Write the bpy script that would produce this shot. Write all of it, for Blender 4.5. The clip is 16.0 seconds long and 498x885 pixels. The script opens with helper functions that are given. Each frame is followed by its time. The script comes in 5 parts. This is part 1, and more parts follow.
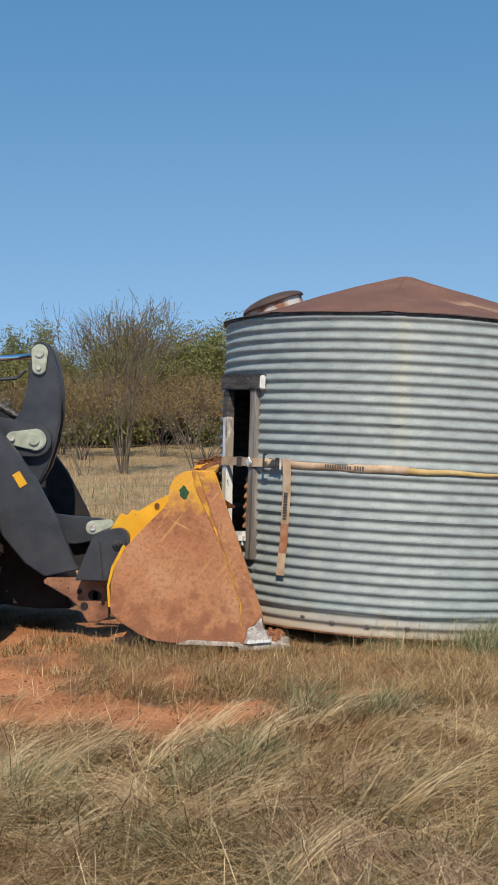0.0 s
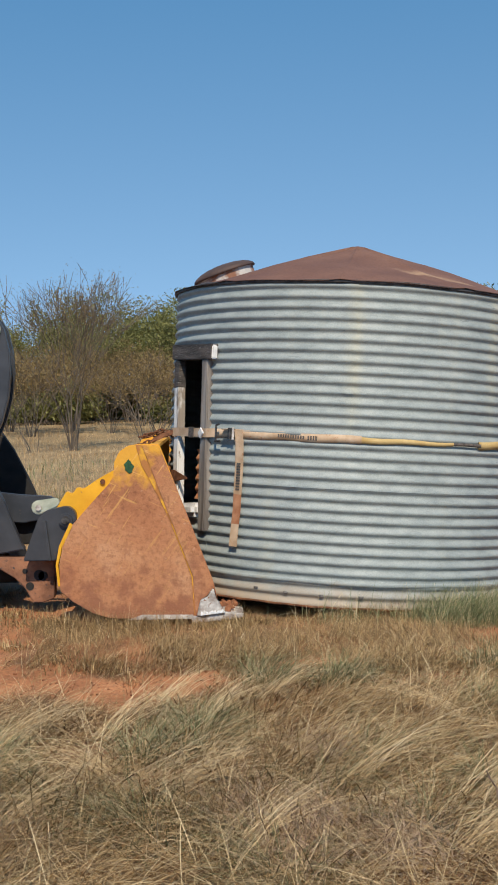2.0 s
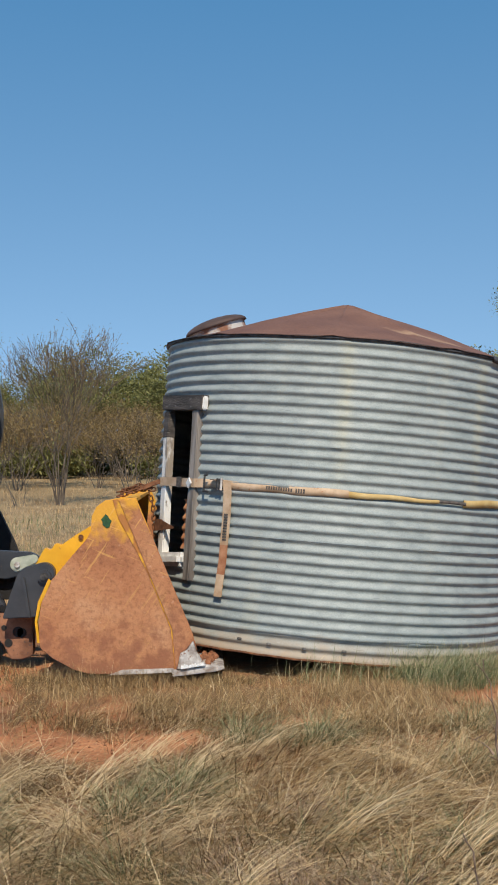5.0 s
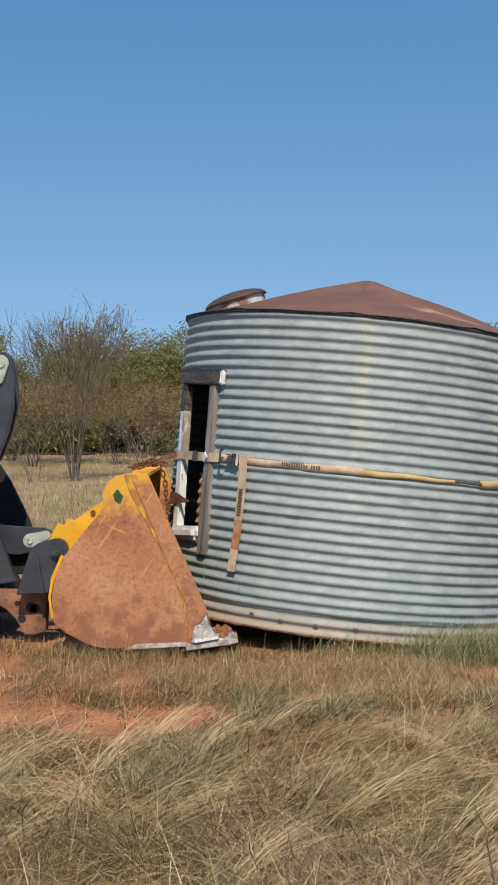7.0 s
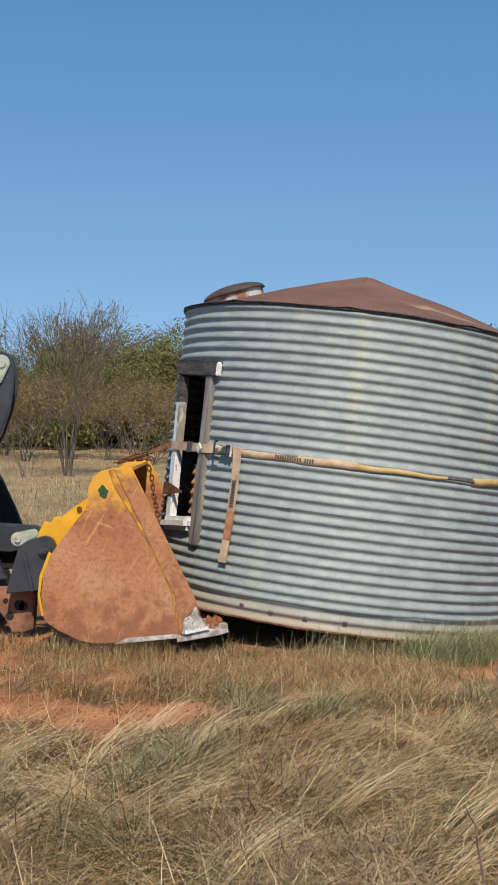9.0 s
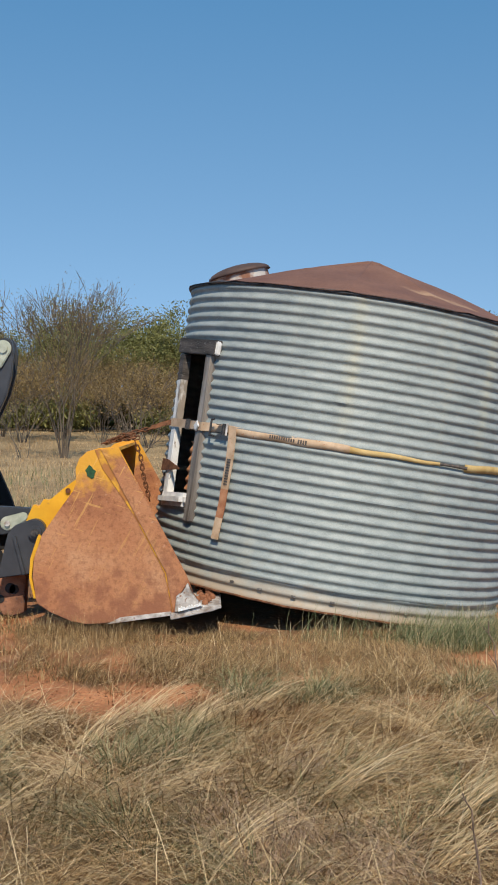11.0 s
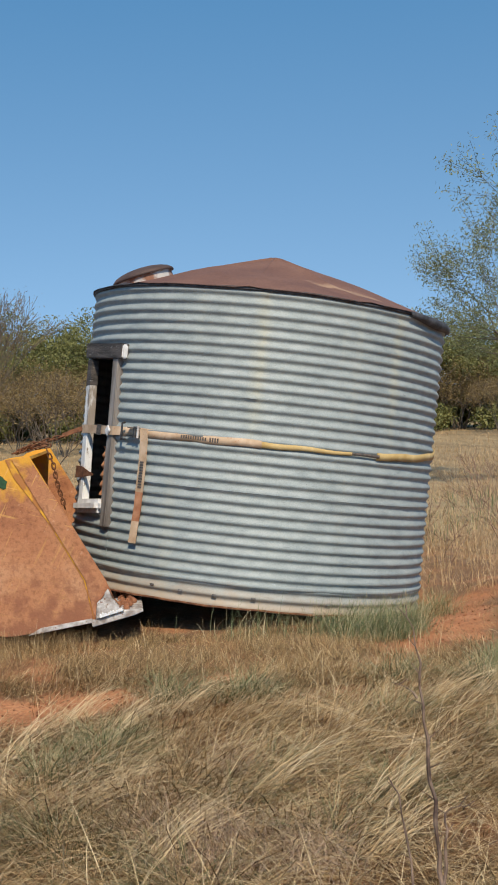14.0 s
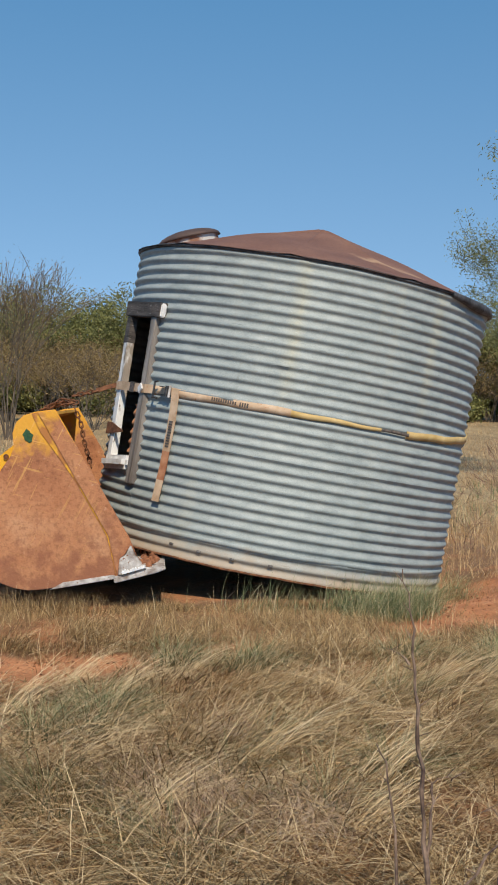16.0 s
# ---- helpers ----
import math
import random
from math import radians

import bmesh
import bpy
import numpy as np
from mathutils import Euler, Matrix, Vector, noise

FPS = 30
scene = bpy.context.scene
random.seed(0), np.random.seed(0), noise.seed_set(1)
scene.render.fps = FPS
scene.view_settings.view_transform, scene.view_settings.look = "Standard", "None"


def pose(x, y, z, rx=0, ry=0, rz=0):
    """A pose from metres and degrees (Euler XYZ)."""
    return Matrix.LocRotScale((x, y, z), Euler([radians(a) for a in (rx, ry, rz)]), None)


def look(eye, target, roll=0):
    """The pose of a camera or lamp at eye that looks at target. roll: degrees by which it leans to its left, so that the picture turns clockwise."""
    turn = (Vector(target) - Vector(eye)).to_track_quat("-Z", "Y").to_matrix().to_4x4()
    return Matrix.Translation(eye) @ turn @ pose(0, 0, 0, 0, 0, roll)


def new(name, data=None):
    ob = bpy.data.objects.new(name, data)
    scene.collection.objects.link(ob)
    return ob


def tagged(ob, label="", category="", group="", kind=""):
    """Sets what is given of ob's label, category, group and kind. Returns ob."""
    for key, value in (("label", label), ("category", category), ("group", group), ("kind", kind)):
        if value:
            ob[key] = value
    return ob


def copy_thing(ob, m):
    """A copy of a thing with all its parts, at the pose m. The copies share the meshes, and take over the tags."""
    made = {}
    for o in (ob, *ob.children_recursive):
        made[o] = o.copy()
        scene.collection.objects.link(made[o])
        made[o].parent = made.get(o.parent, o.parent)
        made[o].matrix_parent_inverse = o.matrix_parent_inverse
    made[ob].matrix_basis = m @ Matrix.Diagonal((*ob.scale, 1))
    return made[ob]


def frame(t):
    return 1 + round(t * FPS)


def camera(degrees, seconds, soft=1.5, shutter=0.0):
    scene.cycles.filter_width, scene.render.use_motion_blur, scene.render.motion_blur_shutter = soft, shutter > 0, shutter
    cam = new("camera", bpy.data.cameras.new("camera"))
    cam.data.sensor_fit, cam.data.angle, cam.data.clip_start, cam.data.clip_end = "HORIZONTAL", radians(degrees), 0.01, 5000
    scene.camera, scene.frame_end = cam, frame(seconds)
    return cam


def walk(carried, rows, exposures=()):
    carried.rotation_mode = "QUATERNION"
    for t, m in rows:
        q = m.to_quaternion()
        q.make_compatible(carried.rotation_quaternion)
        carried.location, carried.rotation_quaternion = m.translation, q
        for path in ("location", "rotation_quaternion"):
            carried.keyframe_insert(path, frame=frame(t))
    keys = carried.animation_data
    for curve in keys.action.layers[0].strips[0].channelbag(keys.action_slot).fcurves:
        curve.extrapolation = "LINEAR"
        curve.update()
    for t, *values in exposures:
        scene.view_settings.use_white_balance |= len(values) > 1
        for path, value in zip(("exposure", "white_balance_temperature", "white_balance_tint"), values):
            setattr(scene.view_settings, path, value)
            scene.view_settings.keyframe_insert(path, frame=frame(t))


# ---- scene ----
cam = camera(24.1, 16.0, soft=1.8)
PATH = [
    (0, (0.103, 0.328, 1.36), (0.083, 2.328, 1.335), -1.2),
    (0.5, (0.095, 0.36, 1.346), (0.02, 2.358, 1.322), -1.7),
    (1, (0.09, 0.37, 1.34), (0.018, 2.369, 1.314), -1.7),
    (1.5, (0.092, 0.402, 1.323), (0.069, 2.402, 1.282), -2.1),
    (2, (0.093, 0.386, 1.322), (0.157, 2.384, 1.255), -1.5),
    (2.5, (0.104, 0.367, 1.319), (0.177, 2.364, 1.237), -1.9),
    (3, (0.126, 0.357, 1.331), (0.163, 2.357, 1.286), -2.8),
    (3.5, (0.119, 0.367, 1.329), (0.211, 2.364, 1.369), -2.3),
    (4, (0.112, 0.317, 1.342), (0.235, 2.313, 1.404), -1.0),
    (4.2, (0.106, 0.327, 1.335), (0.213, 2.324, 1.38), -0.9),
    (6.5, (0.094, 0.332, 1.335), (0.169, 2.331, 1.35), -0.4),
    (7, (0.103, 0.347, 1.328), (0.165, 2.346, 1.319), -0.4),
    (7.5, (0.096, 0.336, 1.329), (0.16, 2.335, 1.321), -0.0),
    (8, (0.09, 0.334, 1.329), (0.154, 2.333, 1.33), 0.4),
    (8.5, (0.09, 0.318, 1.333), (0.162, 2.317, 1.314), 0.4),
    (9, (0.091, 0.324, 1.331), (0.165, 2.322, 1.318), 0.4),
    (11.5, (0.08, 0.337, 1.328), (0.165, 2.334, 1.28), 1.3),
    (12, (0.082, 0.332, 1.331), (0.178, 2.329, 1.277), 1.2),
    (12.5, (0.086, 0.343, 1.332), (0.191, 2.339, 1.273), 0.6),
    (13, (0.075, 0.437, 1.298), (0.256, 2.429, 1.27), -0.0),
    (13.5, (0.108, 0.319, 1.329), (0.32, 2.308, 1.325), -0.8),
    (14, (0.101, 0.355, 1.309), (0.322, 2.342, 1.272), -1.7),
    (14.5, (0.131, 0.356, 1.302), (0.394, 2.337, 1.221), -1.5),
    (15, (0.097, 0.322, 1.316), (0.355, 2.304, 1.227), -0.8),
    (15.5, (0.131, 0.355, 1.29), (0.405, 2.333, 1.194), -1.9),
    (16, (0.174, 0.399, 1.241), (0.342, 2.391, 1.175), 1.1),
]
walk(cam, [(t, look(eye, target, roll)) for t, eye, target, roll in PATH])

# ---- light ----
SUN_FROM = Vector((0.06, -0.72, 0.80)).normalized()
world = bpy.data.worlds.new("sky")
scene.world = world
world.use_nodes = True
wn = world.node_tree
sky = wn.nodes.new("ShaderNodeTexSky")
sky.sky_type, sky.sun_disc = "NISHITA", False
sky.sun_elevation = math.asin(SUN_FROM.z)
sky.sun_rotation = math.atan2(SUN_FROM.x, SUN_FROM.y)
sky.altitude, sky.air_density, sky.dust_density, sky.ozone_density = 1500, 1.0, 0.0, 3.6
deep = wn.nodes.new("ShaderNodeHueSaturation")
deep.inputs["Hue"].default_value = 0.483
wn.links.new(sky.outputs[0], deep.inputs["Color"])
aim = wn.nodes.new("ShaderNodeTexCoord")
lift = wn.nodes.new("ShaderNodeVectorMath")
lift.operation = "ADD"
lift.inputs[1].default_value = (0, 0, 0.235)
unit = wn.nodes.new("ShaderNodeVectorMath")
unit.operation = "NORMALIZE"
wn.links.new(aim.outputs["Generated"], lift.inputs[0])
wn.links.new(lift.outputs[0], unit.inputs[0])
wn.links.new(unit.outputs[0], sky.inputs[0])
wn.links.new(deep.outputs[0], wn.nodes["Background"].inputs[0])
wn.nodes["Background"].inputs[1].default_value = 0.172
split = wn.nodes.new("ShaderNodeSeparateXYZ")
wn.links.new(aim.outputs["Generated"], split.inputs[0])
for sock, low, high in (("Saturation", 0.89, 1.15), ("Value", 0.98, 1.13)):
    grade = wn.nodes.new("ShaderNodeMapRange")
    grade.inputs["From Min"].default_value, grade.inputs["From Max"].default_value = 0.02, 0.40
    grade.inputs["To Min"].default_value, grade.inputs["To Max"].default_value = low, high
    wn.links.new(split.outputs[2], grade.inputs["Value"])
    wn.links.new(grade.outputs[0], deep.inputs[sock])
sun = new("sun", bpy.data.lights.new("sun", "SUN"))
sun.data.energy, sun.data.angle, sun.data.color = 4.5, radians(0.53), (1.0, 0.872, 0.695)
sun.matrix_world = look(SUN_FROM * 50, (0, 0, 0))
scene.view_settings.exposure = 0.0


# ---- materials ----
def node(nt, kind, **values):
    n = nt.nodes.new("ShaderNode" + kind)
    for key, value in values.items():
        n.inputs[key.replace("_", " ")].default_value = value
    return n


def ramp(nt, source, stops):
    r = nt.nodes.new("ShaderNodeValToRGB")
    while len(r.color_ramp.elements) < len(stops):
        r.color_ramp.elements.new(0.5)
    for e, (p, c) in zip(r.color_ramp.elements, stops):
        e.position, e.color = p, (*c, 1) if len(c) == 3 else c
    nt.links.new(source, r.inputs[0])
    return r.outputs[0]


def mix(nt, fac, a, b, how="MIX"):
    m = nt.nodes.new("ShaderNodeMix")
    m.data_type, m.blend_type = "RGBA", how
    for sock, v in ((m.inputs[0], fac), (m.inputs[6], a), (m.inputs[7], b)):
        if isinstance(v, bpy.types.NodeSocket):
            nt.links.new(v, sock)
        else:
            sock.default_value = v if isinstance(v, (int, float)) else (*v, 1)
    return m.outputs[2]


def coords(nt, scale=(1, 1, 1)):
    c = nt.nodes.new("ShaderNodeTexCoord")
    m = nt.nodes.new("ShaderNodeMapping")
    m.inputs["Scale"].default_value = scale
    nt.links.new(c.outputs["Object"], m.inputs[0])
    return m.outputs[0]


def noise_tex(nt, scale, detail=4.0, stretch=(1, 1, 1), rough=0.55):
    n = node(nt, "TexNoise", Scale=scale, Detail=detail, Roughness=rough)
    nt.links.new(coords(nt, stretch), n.inputs["Vector"])
    return n.outputs["Fac"]


def material(name, rough=0.7, metal=0.0, bump=0.0, bump_scale=60, stretch=(1, 1, 1)):
    m = bpy.data.materials.new(name)
    m.use_nodes = True
    nt = m.node_tree
    bsdf = nt.nodes["Principled BSDF"]
    bsdf.inputs["Roughness"].default_value, bsdf.inputs["Metallic"].default_value = rough, metal
    if bump:
        b = node(nt, "Bump", Strength=bump, Distance=0.01)
        nt.links.new(noise_tex(nt, bump_scale, 5, stretch), b.inputs["Height"])
        nt.links.new(b.outputs[0], bsdf.inputs["Normal"])
    return m, nt, bsdf


def blotchy(name, dark, light, scale=6, rough=0.8, metal=0.0, bump=0.3, bump_scale=60, stretch=(1, 1, 1), fleck=None, lo=0.35, hi=0.65):
    """Two tones mixed by noise, with finer flecks of a third."""
    m, nt, bsdf = material(name, rough, metal, bump, bump_scale, stretch)
    colour = ramp(nt, noise_tex(nt, scale, 6, stretch), [(lo, dark), (hi, light)])
    if fleck:
        spots = ramp(nt, noise_tex(nt, scale * 5, 5, stretch), [(fleck[1], (0, 0, 0)), (fleck[1] + 0.08, (1, 1, 1))])
        colour = mix(nt, spots, colour, fleck[0])
    nt.links.new(colour, bsdf.inputs["Base Color"])
    return m


def galvanised():
    m, nt, bsdf = material("galvanised steel", 0.6, 0.06, 0.10, 30, (1, 1, 3))
    bsdf.inputs["Specular IOR Level"].default_value = 0.26
    base = ramp(nt, noise_tex(nt, 7, 7, (1, 1, 2.5), 0.62), [(0.3, (0.25, 0.286, 0.282)), (0.5, (0.322, 0.358, 0.348)), (0.75, (0.40, 0.43, 0.415))])
    spangle = ramp(nt, noise_tex(nt, 120, 2), [(0.35, (0.86, 0.86, 0.86)), (0.65, (1, 1, 1))])
    base = mix(nt, 1.0, base, spangle, "MULTIPLY")
    streak = ramp(nt, noise_tex(nt, 5.0, 5, (1, 1, 0.05)), [(0.57, (0, 0, 0)), (0.72, (0.32, 0.32, 0.32))])
    base = mix(nt, streak, base, (0.44, 0.41, 0.31))
    sep = nt.nodes.new("ShaderNodeSeparateXYZ")
    nt.links.new(coords(nt), sep.inputs[0])

    def calc(how, a, b):
        n = nt.nodes.new("ShaderNodeMath")
        n.operation = how
        for sock, v in zip(n.inputs, (a, b)):
            if isinstance(v, (int, float)):
                sock.default_value = v
            else:
                nt.links.new(v, sock)
        return n.outputs[0]
    # two faint yellow run marks under the eave, each at its place round the wall
    turn = calc("ARCTAN2", sep.outputs[1], sep.outputs[0])
    wob = calc("MULTIPLY", calc("SUBTRACT", noise_tex(nt, 9, 4), 0.5), 0.05)
    for place, half in ((-97.0, 0.055), (-53.0, 0.050)):
        off = calc("ABSOLUTE", calc("ADD", calc("SUBTRACT", turn, radians(place)), wob), 0)
        run = calc("MULTIPLY", ramp(nt, off, [(0.0, (0.34, 0.34, 0.34)), (half, (0, 0, 0))]), ramp(nt, calc("MULTIPLY", sep.outputs[2], 0.5), [(0.45, (0, 0, 0)), (0.72, (1, 1, 1))]))
        base = mix(nt, calc("MULTIPLY", run, noise_tex(nt, 16, 4)), base, (0.62, 0.52, 0.27))
    scuff = ramp(nt, noise_tex(nt, 9, 7, (1, 1, 6), 0.65), [(0.63, (0, 0, 0)), (0.69, (0.75, 0.75, 0.75))])
    base = mix(nt, scuff, base, (0.20, 0.225, 0.225))
    scrape = ramp(nt, noise_tex(nt, 30, 5, (0.5, 0.5, 3.5), 0.7), [(0.67, (0, 0, 0)), (0.71, (0.8, 0.8, 0.8))])
    base = mix(nt, scrape, base, (0.14, 0.15, 0.15))
    bright = ramp(nt, noise_tex(nt, 24, 5, (0.5, 0.5, 4.0), 0.7), [(0.66, (0, 0, 0)), (0.72, (0.6, 0.6, 0.6))])
    base = mix(nt, bright, base, (0.55, 0.58, 0.57))
    # red dust splashed on the foot of the wall
    dust = ramp(nt, calc("ADD", sep.outputs[2], calc("MULTIPLY", noise_tex(nt, 8, 5), 0.20)), [(0.08, (0.9, 0.9, 0.9)), (0.26, (0, 0, 0))])
    base = mix(nt, dust, base, (0.40, 0.29, 0.19))
    nt.links.new(base, bsdf.inputs["Base Color"])
    rough = ramp(nt, noise_tex(nt, 14, 4), [(0.3, (0.52, 0.52, 0.52)), (0.7, (0.68, 0.68, 0.68))])
    nt.links.new(rough, bsdf.inputs["Roughness"])
    return m


def roof_rust():
    """Even brown rust with soft blotches and one tan scraped run down the slope."""
    m, nt, bsdf = material("rusted roof sheet", 0.72, 0.05, 0.15, 45)
    base = ramp(nt, noise_tex(nt, 2.2, 7, (1, 1, 1), 0.6), [(0.3, (0.150, 0.068, 0.044)), (0.55, (0.205, 0.098, 0.062)), (0.8, (0.26, 0.135, 0.086))])
    grit = ramp(nt, noise_tex(nt, 55, 4), [(0.3, (0.78, 0.78, 0.78)), (0.6, (1, 1, 1))])
    base = mix(nt, 1.0, base, grit, "MULTIPLY")
    c = nt.nodes.new("ShaderNodeTexCoord")
    mp = nt.nodes.new("ShaderNodeMapping")
    mp.vector_type = "TEXTURE"
    mp.inputs["Location"].default_value = (0.42, -0.80, 2.2)
    mp.inputs["Rotation"].default_value = (0, 0, radians(-12))
    mp.inputs["Scale"].default_value = (0.34, 0.10, 2.0)
    nt.links.new(c.outputs["Object"], mp.inputs[0])
    far = nt.nodes.new("ShaderNodeVectorMath")
    far.operation = "LENGTH"
    nt.links.new(mp.outputs[0], far.inputs[0])
    add = nt.nodes.new("ShaderNodeMath")
    add.operation = "MULTIPLY_ADD"
    nt.links.new(noise_tex(nt, 7, 7, (1, 1, 1), 0.65), add.inputs[0])
    add.inputs[1].default_value = 1.7
    nt.links.new(far.outputs["Value"], add.inputs[2])
    rng = nt.nodes.new("ShaderNodeMapRange")
    rng.inputs[1].default_value, rng.inputs[2].default_value, rng.inputs[3].default_value, rng.inputs[4].default_value = 1.05, 1.75, 0.7, 0.0
    nt.links.new(add.outputs[0], rng.inputs[0])
    base = mix(nt, rng.outputs[0], base, (0.46, 0.29, 0.17))
    nt.links.new(base, bsdf.inputs["Base Color"])
    return m


def bucket_paint(name="rusted bucket paint", bare=0.0):
    """Red dirt and rust over yellow paint; the paint shows near the top and in scratches."""
    m, nt, bsdf = material(name, 0.78, 0.0, 0.35, 45)
    base = ramp(nt, noise_tex(nt, 2.6, 9, (1, 1, 1), 0.62), [(0.30, (0.25, 0.092, 0.042)), (0.47, (0.41, 0.168, 0.074)), (0.60, (0.47, 0.215, 0.10)), (0.75, (0.54, 0.285, 0.15))])
    grit = ramp(nt, noise_tex(nt, 38, 6, (1, 1, 1), 0.7), [(0.36, (0.62, 0.58, 0.56)), (0.52, (1, 1, 1))])
    base = mix(nt, 0.85, base, grit, "MULTIPLY")
    sep = nt.nodes.new("ShaderNodeSeparateXYZ")
    nt.links.new(coords(nt), sep.inputs[0])
    add = nt.nodes.new("ShaderNodeMath")
    add.operation = "MULTIPLY_ADD"
    nt.links.new(noise_tex(nt, 11, 7), add.inputs[0])
    add.inputs[1].default_value = 0.42
    nt.links.new(sep.outputs[2], add.inputs[2])
    paint = ramp(nt, add.outputs[0], [(0.71 + bare, (0, 0, 0)), (0.82 + bare, (0.9, 0.9, 0.9))])
    base = mix(nt, paint, base, (0.72, 0.36, 0.03))
    # long thin scratches down to the yellow, in two directions
    for tilt, seed in ((28, 3.0), (-52, 11.0)):
        c = nt.nodes.new("ShaderNodeTexCoord")
        mp = nt.nodes.new("ShaderNodeMapping")
        mp.vector_type = "TEXTURE"
        mp.inputs["Rotation"].default_value = (0, radians(tilt), 0)
        mp.inputs["Scale"].default_value = (0.42, 1, 0.026)
        mp.inputs["Location"].default_value = (seed, 0, seed)
        nt.links.new(c.outputs["Object"], mp.inputs[0])
        n = node(nt, "TexNoise", Scale=1.6, Detail=3.0, Roughness=0.55)
        nt.links.new(mp.outputs[0], n.inputs["Vector"])
        high = ramp(nt, sep.outputs[2], [(0.0, (0.25, 0.25, 0.25)), (0.55, (1, 1, 1))])
        line = mix(nt, 1.0, ramp(nt, n.outputs["Fac"], [(0.64, (0, 0, 0)), (0.69, (0.5, 0.5, 0.5))]), high, "MULTIPLY")
        base = mix(nt, line, base, (0.74, 0.42, 0.12))
    scratch = ramp(nt, noise_tex(nt, 6, 4, (1, 1, 14)), [(0.64, (0, 0, 0)), (0.70, (0.25, 0.25, 0.25))])
    base = mix(nt, scratch, base, (0.68, 0.36, 0.15))
    pale = ramp(nt, noise_tex(nt, 26, 4), [(0.64, (0, 0, 0)), (0.72, (0.3, 0.3, 0.3))])
    base = mix(nt, pale, base, (0.66, 0.42, 0.28))
    low = nt.nodes.new("ShaderNodeMath")
    low.operation = "MULTIPLY_ADD"
    nt.links.new(sep.outputs[2], low.inputs[0])
    low.inputs[1].default_value = -0.45
    nt.links.new(noise_tex(nt, 9, 8, (1, 1, 1), 0.65), low.inputs[2])
    mud = ramp(nt, low.outputs[0], [(0.51, (0, 0, 0)), (0.64, (0.8, 0.8, 0.8))])
    base = mix(nt, mud, base, (0.26, 0.10, 0.05))
    nt.links.new(base, bsdf.inputs["Base Color"])
    return m


def blade_mat(name, stops, rough=0.6, sheer=0.14, patch=0.0, towards=(0.20, 0.19, 0.095)):
    """Each blade has its own tone; patch: how far whole clumps drift in tone and towards another hue."""
    m, nt, bsdf = material(name, rough)
    geo = nt.nodes.new("ShaderNodeNewGeometry")
    tone = ramp(nt, geo.outputs["Random Per Island"], stops)
    if patch:
        drift = ramp(nt, noise_tex(nt, 2.4, 4), [(0.46, (0, 0, 0)), (0.66, (patch, patch, patch))])
        tone = mix(nt, drift, tone, towards)
        clump = ramp(nt, noise_tex(nt, 5.5, 3), [(0.36, (0.60, 0.55, 0.50)), (0.58, (1.0, 1.0, 1.0))])
        tone = mix(nt, 1.0, tone, clump, "MULTIPLY")
    nt.links.new(tone, bsdf.inputs["Base Color"])
    bsdf.inputs["Specular IOR Level"].default_value = 0.2
    # a thin blade lets some of the sun through
    glow = nt.nodes.new("ShaderNodeBsdfTranslucent")
    nt.links.new(tone, glow.inputs["Color"])
    both = nt.nodes.new("ShaderNodeMixShader")
    both.inputs[0].default_value = sheer
    nt.links.new(bsdf.outputs[0], both.inputs[1])
    nt.links.new(glow.outputs[0], both.inputs[2])
    out = next(n for n in nt.nodes if n.type == "OUTPUT_MATERIAL")
    nt.links.new(both.outputs[0], out.inputs["Surface"])
    return m


def ground_mat():
    m, nt, bsdf = material("red earth", 0.95, 0, 1.0, 18)
    soil = ramp(nt, noise_tex(nt, 3.0, 8), [(0.3, (0.33, 0.125, 0.048)), (0.55, (0.54, 0.22, 0.088)), (0.8, (0.64, 0.31, 0.15))])
    crumbs = ramp(nt, noise_tex(nt, 60, 4), [(0.35, (0.62, 0.62, 0.62)), (0.6, (1, 1, 1))])
    soil = mix(nt, 1.0, soil, crumbs, "MULTIPLY")
    cov = nt.nodes.new("ShaderNodeAttribute")
    cov.attribute_name = "litter"
    mul = nt.nodes.new("ShaderNodeMath")
    mul.operation = "MULTIPLY"
    nt.links.new(cov.outputs["Fac"], mul.inputs[0])
    nt.links.new(ramp(nt, noise_tex(nt, 2.2, 7), [(0.34, (0.25, 0.25, 0.25)), (0.52, (0.9, 0.9, 0.9))]), mul.inputs[1])
    litter = mul.outputs[0]
    straw = ramp(nt, noise_tex(nt, 30, 5, (1, 3, 1)), [(0.3, (0.085, 0.045, 0.022)), (0.7, (0.24, 0.14, 0.07))])
    base = mix(nt, litter, soil, straw)
    # straw covers the ground altogether farther off
    sep = nt.nodes.new("ShaderNodeSeparateXYZ")
    nt.links.new(coords(nt), sep.inputs[0])
    rng = nt.nodes.new("ShaderNodeMapRange")
    rng.inputs[1].default_value, rng.inputs[2].default_value = 9.5, 14
    nt.links.new(sep.outputs[1], rng.inputs[0])
    field = ramp(nt, noise_tex(nt, 0.7, 9, (1, 0.35, 1), 0.65), [(0.3, (0.20, 0.130, 0.060)), (0.5, (0.32, 0.22, 0.105)), (0.7, (0.44, 0.32, 0.165))])
    field = mix(nt, 0.8, field, ramp(nt, noise_tex(nt, 6, 6, (1, 0.3, 1), 0.7), [(0.35, (0.6, 0.6, 0.58)), (0.6, (1, 1, 1))]), "MULTIPLY")
    base = mix(nt, rng.outputs[0], base, field)
    nt.links.new(base, bsdf.inputs["Base Color"])
    return m


